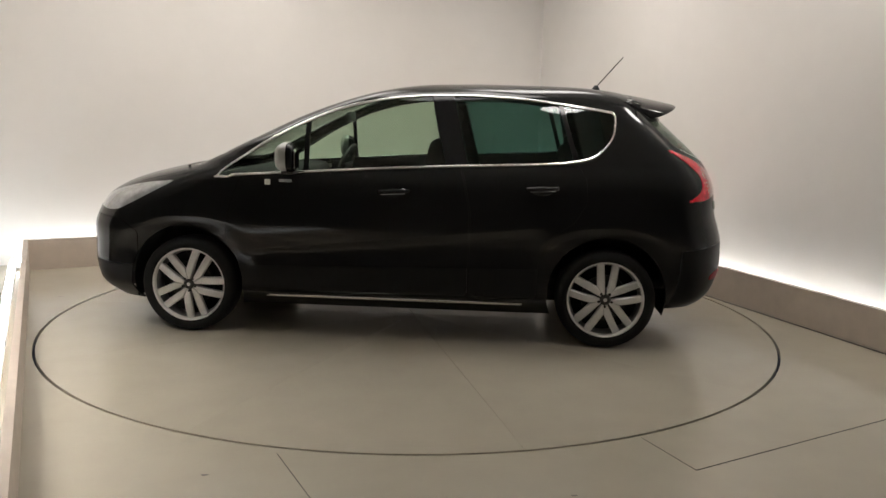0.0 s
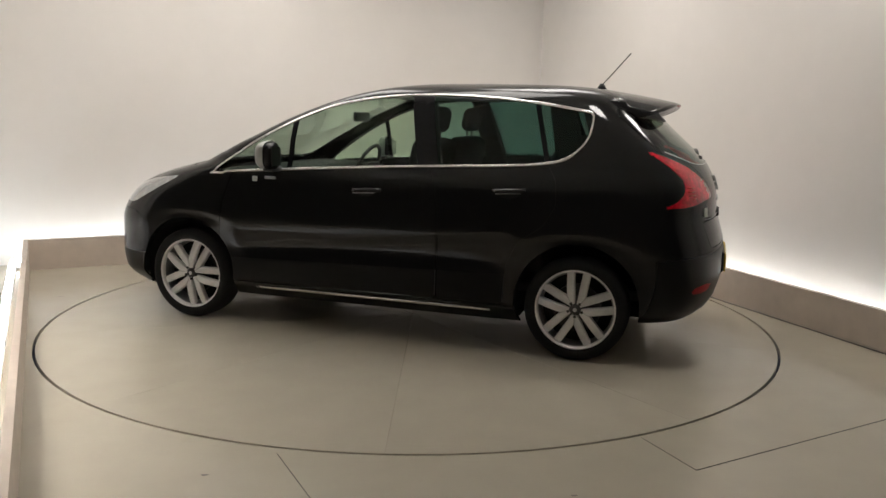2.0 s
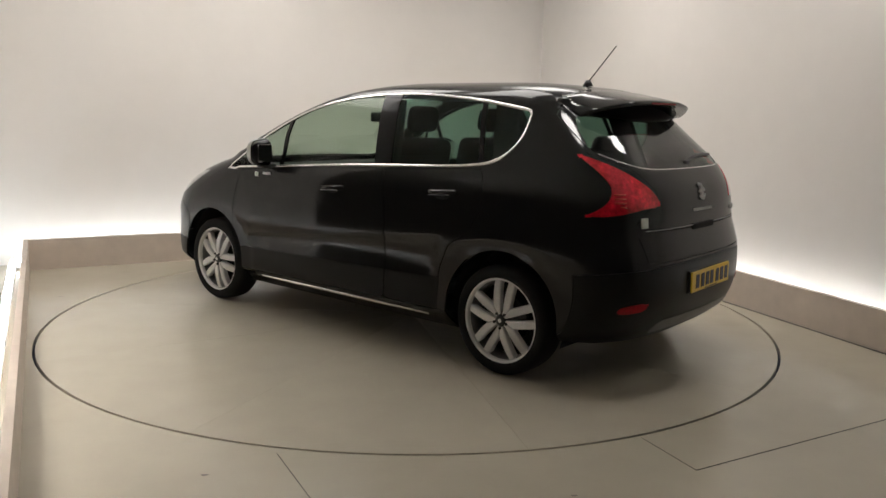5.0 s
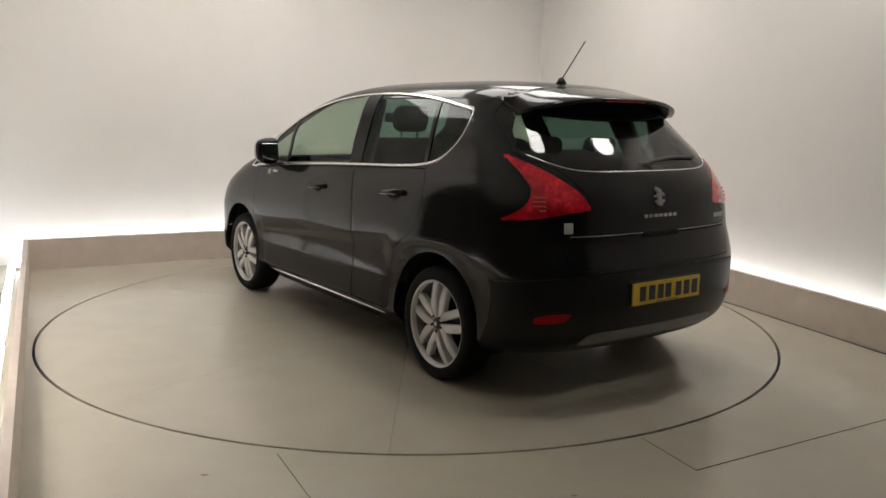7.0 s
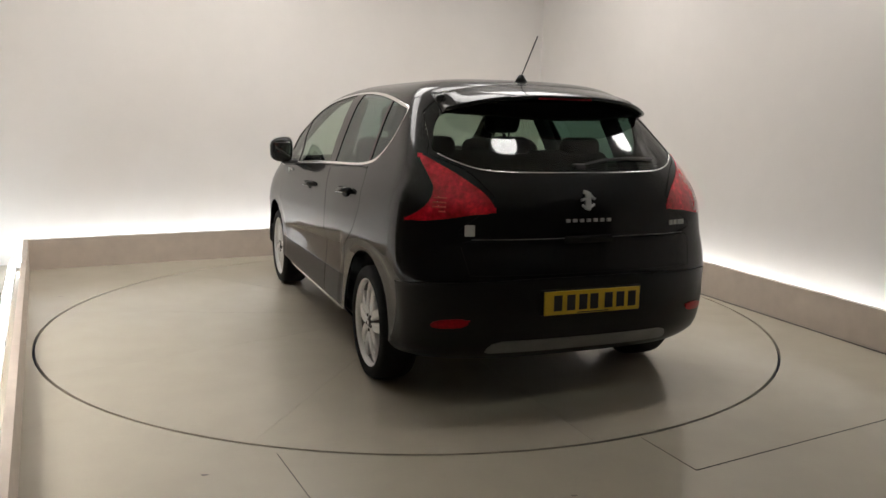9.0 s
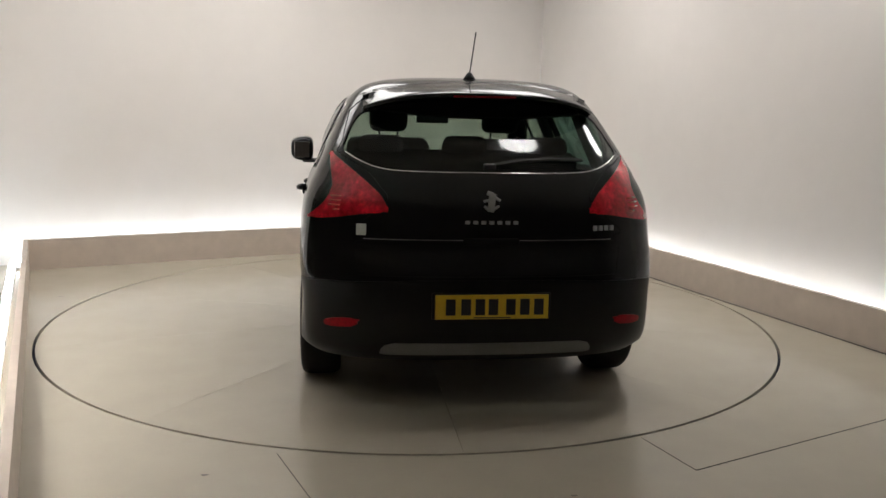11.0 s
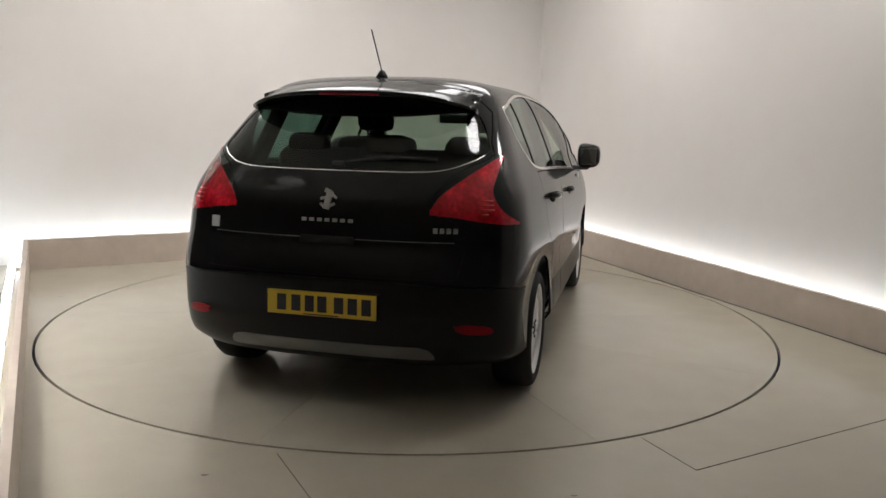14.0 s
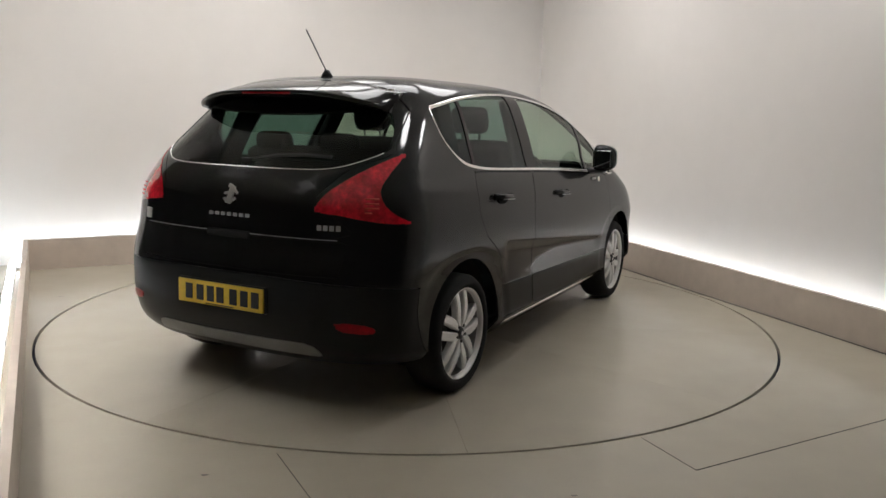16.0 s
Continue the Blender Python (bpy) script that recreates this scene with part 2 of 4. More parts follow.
FRONT = curve([0.17, 0.25, 0.45, 0.62, 0.72, 0.82, 0.90, 0.96, 1.00, 1.05, 1.20, 1.35, 1.46, 1.53, 1.575, 1.596],
              [2.00, 2.08, 2.13, 2.13, 2.10, 2.03, 1.90, 1.725, 1.56, 1.34, 0.98, 0.67, 0.39, 0.15, -0.12, -0.45])
REAR = curve([0.17, 0.25, 0.36, 0.50, 0.62, 0.72, 0.80, 0.95, 1.10, 1.18, 1.30, 1.42, 1.50, 1.55, 1.58, 1.596],
             [-1.82, -1.99, -2.07, -2.10, -2.095, -2.07, -2.045, -2.03, -1.965, -1.895, -1.765, -1.635, -1.54, -1.40, -1.12, -0.55])
WIDTH = curve([0.17, 0.245, 0.29, 0.50, 0.58, 0.635, 0.685, 0.73, 0.80, 0.95, 1.02, 1.10, 1.25, 1.40, 1.48, 1.535, 1.575, 1.596],
              [0.80, 0.876, 0.910, 0.902, 0.905, 0.909, 0.910, 0.909, 0.904, 0.884, 0.864, 0.825, 0.755, 0.680, 0.625, 0.545, 0.36, 0.0])
NOSE = curve([0.17, 0.6, 0.9, 1.0, 1.1, 1.2, 1.5, 1.6], [0.60, 0.66, 0.74, 0.58, 0.36, 0.31, 0.30, 0.3])
TAIL = curve([0.17, 0.6, 0.9, 1.1, 1.3, 1.5, 1.6], [0.42, 0.42, 0.42, 0.42, 0.40, 0.38, 0.3])
NOSE_POWER = curve([0.17, 0.95, 1.02, 1.15, 1.6], [0.72, 0.74, 0.66, 0.42, 0.45])


def smooth_step(a, b, x):
    t = min(1.0, max(0.0, (x - a) / (b - a)))
    return t * t * (3 - 2 * t)


def scoop(x, z):
    """How far the skin stands back under the door crease and under the brow round each wheel."""
    crease, mould = 0.624 - 0.105 * x, 0.452 - 0.02 * x

    def dip(t):
        """Falls in steeply under the edge, then comes slowly out again."""
        return 0.0 if t <= 0 else math.sin(math.pi / 2 * t / 0.32) if t < 0.32 else 1 - 0.95 * smooth_step(0.25, 1.3, t)

    door = dip((crease - z) / (crease - mould) if z > mould else 1.0)
    if z < mould:
        door *= 1 - 0.8 * smooth_step(mould, mould - 0.010, z)
    door *= smooth_step(-0.93, -0.80, x) * smooth_step(0.97, 0.72, x)
    brow = 0.0
    for xc in (1.3065, -1.3065):
        r = ((abs(x - xc) / 0.50) ** 2.5 + (abs(z - 0.30) / 0.425) ** 2.5) ** 0.4
        brow = max(brow, dip(min(1.0, (1 - r) / 0.30)))
    return max(0.016 * door, (0.004 if x > 0 else 0.006) * brow)


def outline(z, n_side=130, n_end=24):
    """Half plan outline at height z, from the nose's middle along the left side to the tail's middle."""
    xf, xr, w, ln, lt = FRONT(z), REAR(z), WIDTH(z), NOSE(z), TAIL(z)
    ln, lt = min(ln, (xf - xr) * 0.5), min(lt, (xf - xr) * 0.4)
    pw = NOSE_POWER(z)
    pts = []
    for i in range(n_end):
        a = math.pi / 2 * i / n_end
        pts.append((xf - ln + ln * math.cos(a) ** pw, w * math.sin(a) ** pw))
    for i in range(n_side):
        pts.append((xf - ln + (xr + lt - xf + ln) * i / n_side, w))
    for i in range(n_end + 1):
        a = math.pi / 2 * (1 - i / n_end)
        pts.append((xr + lt - lt * max(0.0, math.cos(a)) ** 0.7, w * math.sin(a) ** 0.7))
    # the scoop under the door crease, the lower moulding and the arches' brows
    res = []
    for x, y in pts:
        k = 1 - (0.005 if x > 0 else 0.032) * max(0.0, abs(x + 0.1) - 0.5) ** 2 if z < 1.1 else 1 - 0.03 * max(0.0, abs(x + 0.2) - 0.4) ** 2
        dy = 0.038 * smooth_step(-0.7, 0.5, x) * smooth_step(1.03, 1.25, z) * smooth_step(1.58, 1.45, z)
        dy -= scoop(x, z)
        res.append(Vector((x, (y * k + dy * smooth_step(0.25, 0.55, y)), z)))
    return res


LEVELS = list(np.linspace(0.17, 0.40, 11)) + list(np.linspace(0.407, 0.76, 52)) + list(np.linspace(0.77, 0.82, 4)) + list(np.linspace(0.835, 1.06, 20)) + list(np.linspace(1.08, 1.46, 24)) + list(np.linspace(1.468, 1.596, 24))


def shell_mesh():
    """The whole outer skin; the layer u holds the way round the body from the tail's middle."""
    bm = bmesh.new()
    lay = bm.verts.layers.float.new("u")
    rows = []
    for z in LEVELS:
        half = outline(float(z))
        way = [0.0]
        for a, b in zip(half[::-1], half[-2::-1]):
            way.append(way[-1] + (b - a).length)
        way = way[::-1]
        full = half + [Vector((p.x, -p.y, p.z)) for p in half[-2:0:-1]]
        us = way + way[-2:0:-1]
        row = []
        for p, u in zip(full, us):
            v = bm.verts.new(p)
            v[lay] = u
            row.append(v)
        rows.append(row)
    n = len(rows[0])
    for a, b in zip(rows, rows[1:]):
        for i in range(n):
            j = (i + 1) % n
            bm.faces.new((a[i], a[j], b[j], b[i]))
    bmesh.ops.remove_doubles(bm, verts=[v for v in bm.verts if v.co.z > 1.59], dist=0.0008)
    bmesh.ops.recalc_face_normals(bm, faces=bm.faces)
    bm.normal_update()
    way_out = bm.verts.layers.float_vector.new("out")
    for v in bm.verts:
        v[way_out] = v.normal
    return bm, lay, way_out


def rounded(pts, steps=5, closed=True):
    """A smooth curve through a few points of an outline (Catmull-Rom)."""
    n = len(pts)
    res = []
    for i in range(n if closed else n - 1):
        p = [np.array(pts[(i + k) % n] if closed else pts[min(max(i + k, 0), n - 1)], float) for k in (-1, 0, 1, 2)]
        for s in range(steps):
            t = s / steps
            res.append(0.5 * (2 * p[1] + (p[2] - p[0]) * t + (2 * p[0] - 5 * p[1] + 4 * p[2] - p[3]) * t * t + (3 * p[1] - p[0] - 3 * p[2] + p[3]) * t ** 3))
    return np.array(res)


def inside_depth(poly):
    """The signed distance to a closed outline: negative inside."""
    a, b = poly, np.roll(poly, -1, axis=0)

    def f(q):
        q = np.asarray(q, float)
        d = np.full(len(q), 1e9)
        inside = np.zeros(len(q), bool)
        for (ax, ay), (bx, by) in zip(a, b):
            ex, ey = bx - ax, by - ay
            t = np.clip(((q[:, 0] - ax) * ex + (q[:, 1] - ay) * ey) / (ex * ex + ey * ey + 1e-12), 0, 1)
            d = np.minimum(d, np.hypot(q[:, 0] - ax - t * ex, q[:, 1] - ay - t * ey))
            cross = ((ay > q[:, 1]) != (by > q[:, 1]))
            xi = ax + (q[:, 1] - ay) * ex / (ey if abs(ey) > 1e-12 else 1e-12)
            inside ^= cross & (q[:, 0] < xi)
        return np.where(inside, -d, d)
    return f


class Region:
    """An outline on the skin: depth(points) < 0 inside. axes picks the plane: xz, yz or uz (round the tail)."""

    def __init__(self, name, poly, axes, where, grow=0.0):
        self.name, self.axes, self.where, self.grow = name, axes, where, grow
        self.depth = inside_depth(np.array(poly, float))

    def values(self, cos, us):
        first = {"xz": cos[:, 0], "yz": np.abs(cos[:, 1]), "uz": us, "sz": cos[:, 1]}[self.axes]
        d = self.depth(np.stack([first, cos[:, 2]], 1)) - self.grow
        return np.where(self.where(cos), d, np.maximum(d, 0.05))


def carve(bm, lay, way_out, region, level=0.0):
    """Splits the skin's faces along the region's outline."""
    bm.verts.ensure_lookup_table()
    vs = list(bm.verts)
    cos = np.array([v.co for v in vs])
    us = np.array([v[lay] for v in vs])
    val = region.values(cos, us) - level
    val[np.abs(val) < 2e-4] = 2e-4
    f = dict(zip(vs, val))
    made = set()
    for e in list(bm.edges):
        a, b = e.verts
        if (f[a] < 0) != (f[b] < 0) and abs(f[a]) < 0.3 and abs(f[b]) < 0.3:
            t = f[a] / (f[a] - f[b])
            f_u = (a[lay], b[lay])
            n0, n1 = a[way_out].copy(), b[way_out].copy()
            ne, nv = bmesh.utils.edge_split(e, a, t)
            nv[lay] = f_u[0] * (1 - t) + f_u[1] * t
            nv[way_out] = (n0 * (1 - t) + n1 * t).normalized()
            made.add(nv)
    for fc in list({fc for v in made for fc in v.link_faces}):
        cut = [v for v in fc.verts if v in made]
        if len(cut) == 2:
            try:
                bmesh.utils.face_split(fc, cut[0], cut[1])
            except ValueError:
                pass


def take(bm, way_out, faces, inset=0.0, flange=0.012):
    """A mesh of its own from some faces of the skin, with its rim turned inwards to give it thickness.
    Returns it with the skin's smooth normals for its vertices."""
    out = bmesh.new()
    vm, normals = {}, []

    def add(co, n):
        normals.append(tuple(n))
        return out.verts.new(co)

    for fc in faces:
        for v in fc.verts:
            if v not in vm:
                n = v[way_out]
                vm[v] = add(v.co - n * inset, n)
        out.faces.new([vm[v] for v in fc.verts])
    if flange:
        fs = set(faces)
        for fc in faces:
            for lo in fc.loops:
                if sum(1 for g in lo.edge.link_faces if g in fs) == 1:
                    a, b = lo.vert, lo.link_loop_next.vert
                    na, nb = a[way_out], b[way_out]
                    side_way = (b.co - a.co).cross(na)
                    side_way = side_way.normalized() if side_way.length > 1e-9 else na
                    q = [add(p, side_way) for p in (b.co - nb * inset, a.co - na * inset, a.co - na * (inset + flange), b.co - nb * (inset + flange))]
                    out.faces.new(q)
    return out, normals


def skin_part(name, taken, mat, parent, label):
    bm, normals = taken
    ob = part(name, bm, mat, parent, label, smooth=True)
    ob.data.normals_split_custom_set_from_vertices(normals)
    return ob


def rim_loops(faces):
    """The ordered rims of a set of faces, as lists of (place, normal)."""
    fs = set(faces)
    nxt = {}
    for fc in faces:
        for lo in fc.loops:
            if sum(1 for g in lo.edge.link_faces if g in fs) == 1:
                nxt[lo.vert] = lo.link_loop_next.vert
    loops = []
    while nxt:
        v0, v = next(iter(nxt.items()))
        ring = [(v0.co.copy(), v0.normal.copy())]
        del nxt[v0]
        while v in nxt and v is not v0:
            ring.append((v.co.copy(), v.normal.copy()))
            v = nxt.pop(v)
        loops.append(ring)
    return loops


def sweep(bm, path, radius, sides=6, closed=False, flat=1.0, thin=None):
    """A rod along a path of (place, normal)."""
    pts = [path[0]]
    for p in path[1:]:
        if (p[0] - pts[-1][0]).length > radius * 0.6:
            pts.append(p)
    n = len(pts)
    rings = []
    for i, (p, nm) in enumerate(pts):
        a = pts[(i - 1) % n if closed else max(i - 1, 0)][0]
        b = pts[(i + 1) % n if closed else min(i + 1, n - 1)][0]
        t = (b - a).normalized()
        s = t.cross(nm).normalized()
        o = s.cross(t).normalized()
        r = radius * (thin(p) if thin else 1.0)
        rings.append([bm.verts.new(p + s * math.cos(2 * math.pi * k / sides) * r + o * math.sin(2 * math.pi * k / sides) * r * flat) for k in range(sides)])
    for i in range(n if closed else n - 1):
        a, b = rings[i], rings[(i + 1) % n]
        for k in range(sides):
            bm.faces.new((a[k], a[(k + 1) % sides], b[(k + 1) % sides], b[k]))
    if not closed:
        bm.faces.new(rings[0][::-1])
        bm.faces.new(rings[-1])
    bmesh.ops.recalc_face_normals(bm, faces=bm.faces)


M_CHROME = material("chrome", (0.80, 0.80, 0.79), 0.16, metal=1.0, grain=0.04, grain_size=60)
M_SATIN = material("satin_metal", (0.42, 0.42, 0.41), 0.38, metal=0.6, grain=0.06, grain_size=120, stain=0.08, stain_size=8)
M_ALLOY = material("silver_alloy", (0.74, 0.735, 0.73), 0.32, metal=0.25, grain=0.05, grain_size=90, stain=0.08, stain_size=9)
# the rim's alloy, darkened to carry the shade inside the barrel
M_BARREL_SHADE = material("shade_darkened_alloy", (0.22, 0.22, 0.22), 0.45, metal=0.5, grain=0.1, grain_size=60, stain=0.2, stain_size=12)
M_HUB = material("dark_alloy", (0.07, 0.07, 0.07), 0.4, metal=0.3, grain=0.1, grain_size=90)
M_RUBBER = material("tyre_rubber", (0.013, 0.013, 0.013), 0.8, specular=0.25, grain=0.2, grain_size=60, bump=0.15, bump_size=120)
M_TRIM = material("black_plastic", (0.016, 0.016, 0.017), 0.42, grain=0.15, grain_size=150, bump=0.08, bump_size=500)
M_GLOSS = material("gloss_black_trim", (0.008, 0.008, 0.009), 0.2, grain=0.1, coat=0.25, specular=0.12)
M_SKID = material("skid_grey", (0.20, 0.20, 0.195), 0.45, metal=0.3, grain=0.1, grain_size=120, stain=0.12, stain_size=8)
M_CABIN = material("dark_fabric", (0.022, 0.022, 0.024), 0.9, grain=0.25, grain_size=120, bump=0.2, bump_size=300)
M_UNDER = material("underbody", (0.015, 0.015, 0.015), 0.8, grain=0.3, grain_size=20)
M_RED = material("red_lens", (0.62, 0.008, 0.024), 0.14, grain=0.35, grain_size=45, stain=0.55, stain_size=11, coat=1.0)
M_FOG = material("dark_red_lens", (0.33, 0.003, 0.010), 0.3, grain=0.3, grain_size=60, specular=0.15)
M_RED_RIB = material("red_lens_rib", (0.75, 0.05, 0.05), 0.2, grain=0.1, coat=1.0)
M_CLEAR = material("clear_lens", (0.42, 0.43, 0.44), 0.12, metal=0.4, grain=0.2, grain_size=30, coat=1.0)
M_PLATE = material("yellow_plate", (0.72, 0.48, 0.02), 0.4, grain=0.04, grain_size=70, stain=0.06, stain_size=9)
M_INK = material("black_ink", (0.012, 0.012, 0.012), 0.5)
M_DISC = material("brake_steel", (0.05, 0.05, 0.05), 0.35, metal=0.9, grain=0.1, grain_size=80)
M_BADGE = material("pale_badge", (0.62, 0.64, 0.60), 0.35, grain=0.1, grain_size=60)
M_CLAD = material("black_cladding", (0.011, 0.011, 0.0113), 0.34, grain=0.2, grain_size=300, specular=0.16, bump=0.03, bump_size=400)
M_WELL = material("wheel_well", (0.008, 0.008, 0.008), 0.9, grain=0.3)
G_FRONT = glass("green_tinted_glass", (0.60, 0.70, 0.60))
G_REAR = glass("dark_privacy_glass", (0.21, 0.34, 0.30), 0.015)
G_TAIL = glass("tailgate_glass", (0.34, 0.41, 0.35), 0.055)
G_SCREEN = glass("windscreen_glass", (0.70, 0.78, 0.72))

R_WHEEL, X_AXLE, LIFT = 0.304, 1.3065, 0.018
WINDOW_LINE = rounded([(1.095, 0.990), (0.93, 1.115), (0.70, 1.255), (0.42, 1.385), (0.16, 1.458), (-0.14, 1.496), (-0.42, 1.503),
                       (-0.70, 1.491), (-0.98, 1.464), (-1.20, 1.432), (-1.315, 1.413), (-1.332, 1.385), (-1.322, 1.285), (-1.275, 1.205), (-1.19, 1.140),
                       (-1.06, 1.112), (-0.86, 1.096), (-0.40, 1.076), (0.10, 1.050), (0.58, 1.018), (0.95, 0.994)], 6)


def side(c):
    return np.abs(c[:, 1]) > 0.35


def rear(c):
    return c[:, 0] < -1.3


def front(c):
    return c[:, 0] > 0.0


def circle(x, z, r, n=48):
    return [(x + r * math.cos(a), z + r * math.sin(a)) for a in np.linspace(0, 2 * math.pi, n + 1)[:-1]]


def skin_parts(car):
    """Cuts the skin into panels, panes and lamps, and links each as a part of the car."""
    bm, lay, way_out = shell_mesh()
    tail_lamp = rounded([(0.795, 1.183), (0.762, 1.10), (0.748, 1.04), (0.79, 0.972), (0.86, 0.925), (0.912, 0.902), (0.83, 0.897), (0.70, 0.912), (0.58, 0.932), (0.475, 0.945), (0.50, 1.01), (0.555, 1.06), (0.632, 1.115), (0.715, 1.163), (0.765, 1.186)], 4)
    rear_pane = rounded([(-0.30, 1.121), (0.0, 1.120), (0.30, 1.121), (0.47, 1.128), (0.575, 1.155), (0.668, 1.208), (0.655, 1.26), (0.62, 1.335), (0.565, 1.392), (0.45, 1.392), (0.25, 1.376), (0.0, 1.370), (-0.25, 1.376), (-0.45, 1.392), (-0.565, 1.392), (-0.62, 1.335), (-0.655, 1.26), (-0.668, 1.208), (-0.575, 1.155), (-0.47, 1.128)], 4)
    screen = rounded([(-0.4, 1.035), (0.0, 1.035), (0.4, 1.030), (0.68, 1.030), (0.735, 1.05), (0.69, 1.19), (0.62, 1.36), (0.54, 1.475), (0.3, 1.505), (0, 1.51), (-0.3, 1.505), (-0.54, 1.475), (-0.62, 1.36), (-0.69, 1.19), (-0.735, 1.05), (-0.68, 1.03)], 4)
    front_door = [(1.03, 0.30), (1.05, 0.60), (1.02, 0.80), (0.96, 0.975), (0.0, 1.04), (-0.40, 1.06), (-0.42, 1.0), (-0.46, 0.80), (-0.46, 0.30), (-0.44, 0.285), (1.0, 0.275)]
    rear_door = [(-0.47, 0.30), (-0.47, 0.80), (-0.43, 1.0), (-0.41, 1.06), (-1.0, 1.09), (-1.12, 1.09), (-1.16, 1.02), (-1.17, 0.88), (-1.10, 0.76), (-0.96, 0.66), (-0.89, 0.52), (-0.88, 0.30), (-0.87, 0.285), (-0.50, 0.285)]
    regions = [
        Region("arch_front", circle(X_AXLE, 0.31, 0.362), "xz", side),
        Region("arch_rear", circle(-X_AXLE, 0.31, 0.362), "xz", side),
        Region("window", WINDOW_LINE, "xz", lambda c: (np.abs(c[:, 1]) > 0.35) & (c[:, 2] > 0.95)),
        Region("rear_pane", rear_pane, "sz", rear),
        Region("spoiler_underside", [(-0.60, 1.34), (0.60, 1.34), (0.575, 1.40), (0.55, 1.462), (-0.55, 1.462), (-0.575, 1.40)], "sz", rear),
        Region("screen", screen, "sz", front),
        Region("tail_lamp", tail_lamp, "uz", rear),
        Region("front_door", front_door, "xz", side),
        Region("rear_door", rear_door, "xz", side),
        Region("cladding", [(1.30, 0.0), (1.30, 0.424), (-1.25, 0.475), (-1.25, 0.0)], "xz", lambda c: (np.abs(c[:, 1]) > 0.35) & (np.abs(c[:, 0]) < 1.2)),
        Region("tailgate", rounded([(-0.56, 0.825), (0.56, 0.825), (0.555, 0.92), (0.47, 1.0), (0.5, 1.05), (0.57, 1.13), (0.685, 1.19), (0.67, 1.25), (0.56, 1.46), (0.0, 1.51), (-0.56, 1.46), (-0.67, 1.25), (-0.685, 1.19), (-0.57, 1.13), (-0.5, 1.05), (-0.47, 1.0), (-0.555, 0.92)], 3), "sz", rear),
        Region("drop_gate", [(-0.60, 0.66), (0.60, 0.66), (0.63, 0.80), (0.60, 0.812), (-0.60, 0.812), (-0.63, 0.80)], "sz", rear),
        Region("fog_lamp", rounded([(0.615, 0.425), (0.70, 0.413), (0.77, 0.412), (0.785, 0.428), (0.76, 0.447), (0.68, 0.459), (0.615, 0.457)], 3), "uz", rear),
        Region("skid", [(-0.52, 0.278), (0.52, 0.278), (0.47, 0.345), (-0.47, 0.345)], "sz", rear),
        Region("rear_bumper", [(-1.0, 0.0), (1.02, 0.0), (1.02, 0.60), (0.78, 0.625), (0.3, 0.645), (-0.3, 0.645)], "uz", lambda c: c[:, 0] < -1.2),
        Region("headlamp", rounded([(1.99, 0.76), (1.80, 0.745), (1.66, 0.80), (1.48, 0.893), (1.40, 0.938), (1.56, 0.925), (1.76, 0.885), (1.92, 0.83)], 4), "xz", lambda c: (c[:, 0] > 1.2) & (np.abs(c[:, 1]) > 0.42)),
        Region("bonnet", rounded([(-0.58, 0.80), (0.0, 0.74), (0.58, 0.80), (0.72, 0.93), (0.78, 0.985), (0.70, 1.022), (0.0, 1.027), (-0.70, 1.022), (-0.78, 0.985), (-0.72, 0.93)], 3), "sz", lambda c: c[:, 0] > 1.0),
        Region("front_valance", [(2.4, 0.0), (2.4, 0.41), (1.60, 0.41), (1.60, 0.0)], "xz", lambda c: c[:, 0] > 1.2),
        Region("front_bumper", [(2.4, 0.0), (2.4, 0.70), (1.75, 0.70), (1.62, 0.62), (1.62, 0.0)], "xz", lambda c: c[:, 0] > 1.2),
    ]
    gaps = {"front_door", "rear_door", "tailgate", "drop_gate", "rear_bumper", "front_bumper", "bonnet"}
    for r in regions:
        for level in ((-0.0022, 0.0022) if r.name in gaps else (0.0,)):
            carve(bm, lay, way_out, r, level)
    # the pillars across the side windows, leaning forwards to the top
    bars = {"sail": (0.565, 0.535, 0.0), "b_pillar": (-0.320, -0.455, 0.26), "c_pillar": (-1.105, -1.135, 0.30)}
    slats = []
    for nm, (xf, xb, lean) in bars.items():
        rg = Region(nm, [(xf + lean * -0.1, 0.95), (xf + lean * 0.5, 1.55), (xb + lean * 0.5, 1.55), (xb + lean * -0.1, 0.95)], "xz", lambda c: (np.abs(c[:, 1]) > 0.35) & (c[:, 2] > 0.97))
        for x0 in (xf, xb):
            wide = [(x0 + lean * -0.1, 0.95), (x0 + lean * 0.5, 1.55), (x0 + 2.5, 1.55), (x0 + 2.5, 0.95)]
            carve(bm, lay, way_out, Region(nm, wide, "xz", lambda c: (np.abs(c[:, 1]) > 0.35) & (c[:, 2] > 0.97)))
        slats.append(rg)
    bm.normal_update()
    faces = [f for f in bm.faces]
    cos = np.array([f.calc_center_median() for f in faces])
    us = np.array([sum(v[lay] for v in f.verts) / len(f.verts) for f in faces])
    vals = {r.name: r.values(cos, us) for r in regions}
    bar_vals = [r.values(cos, us) for r in slats]
    groups = {}
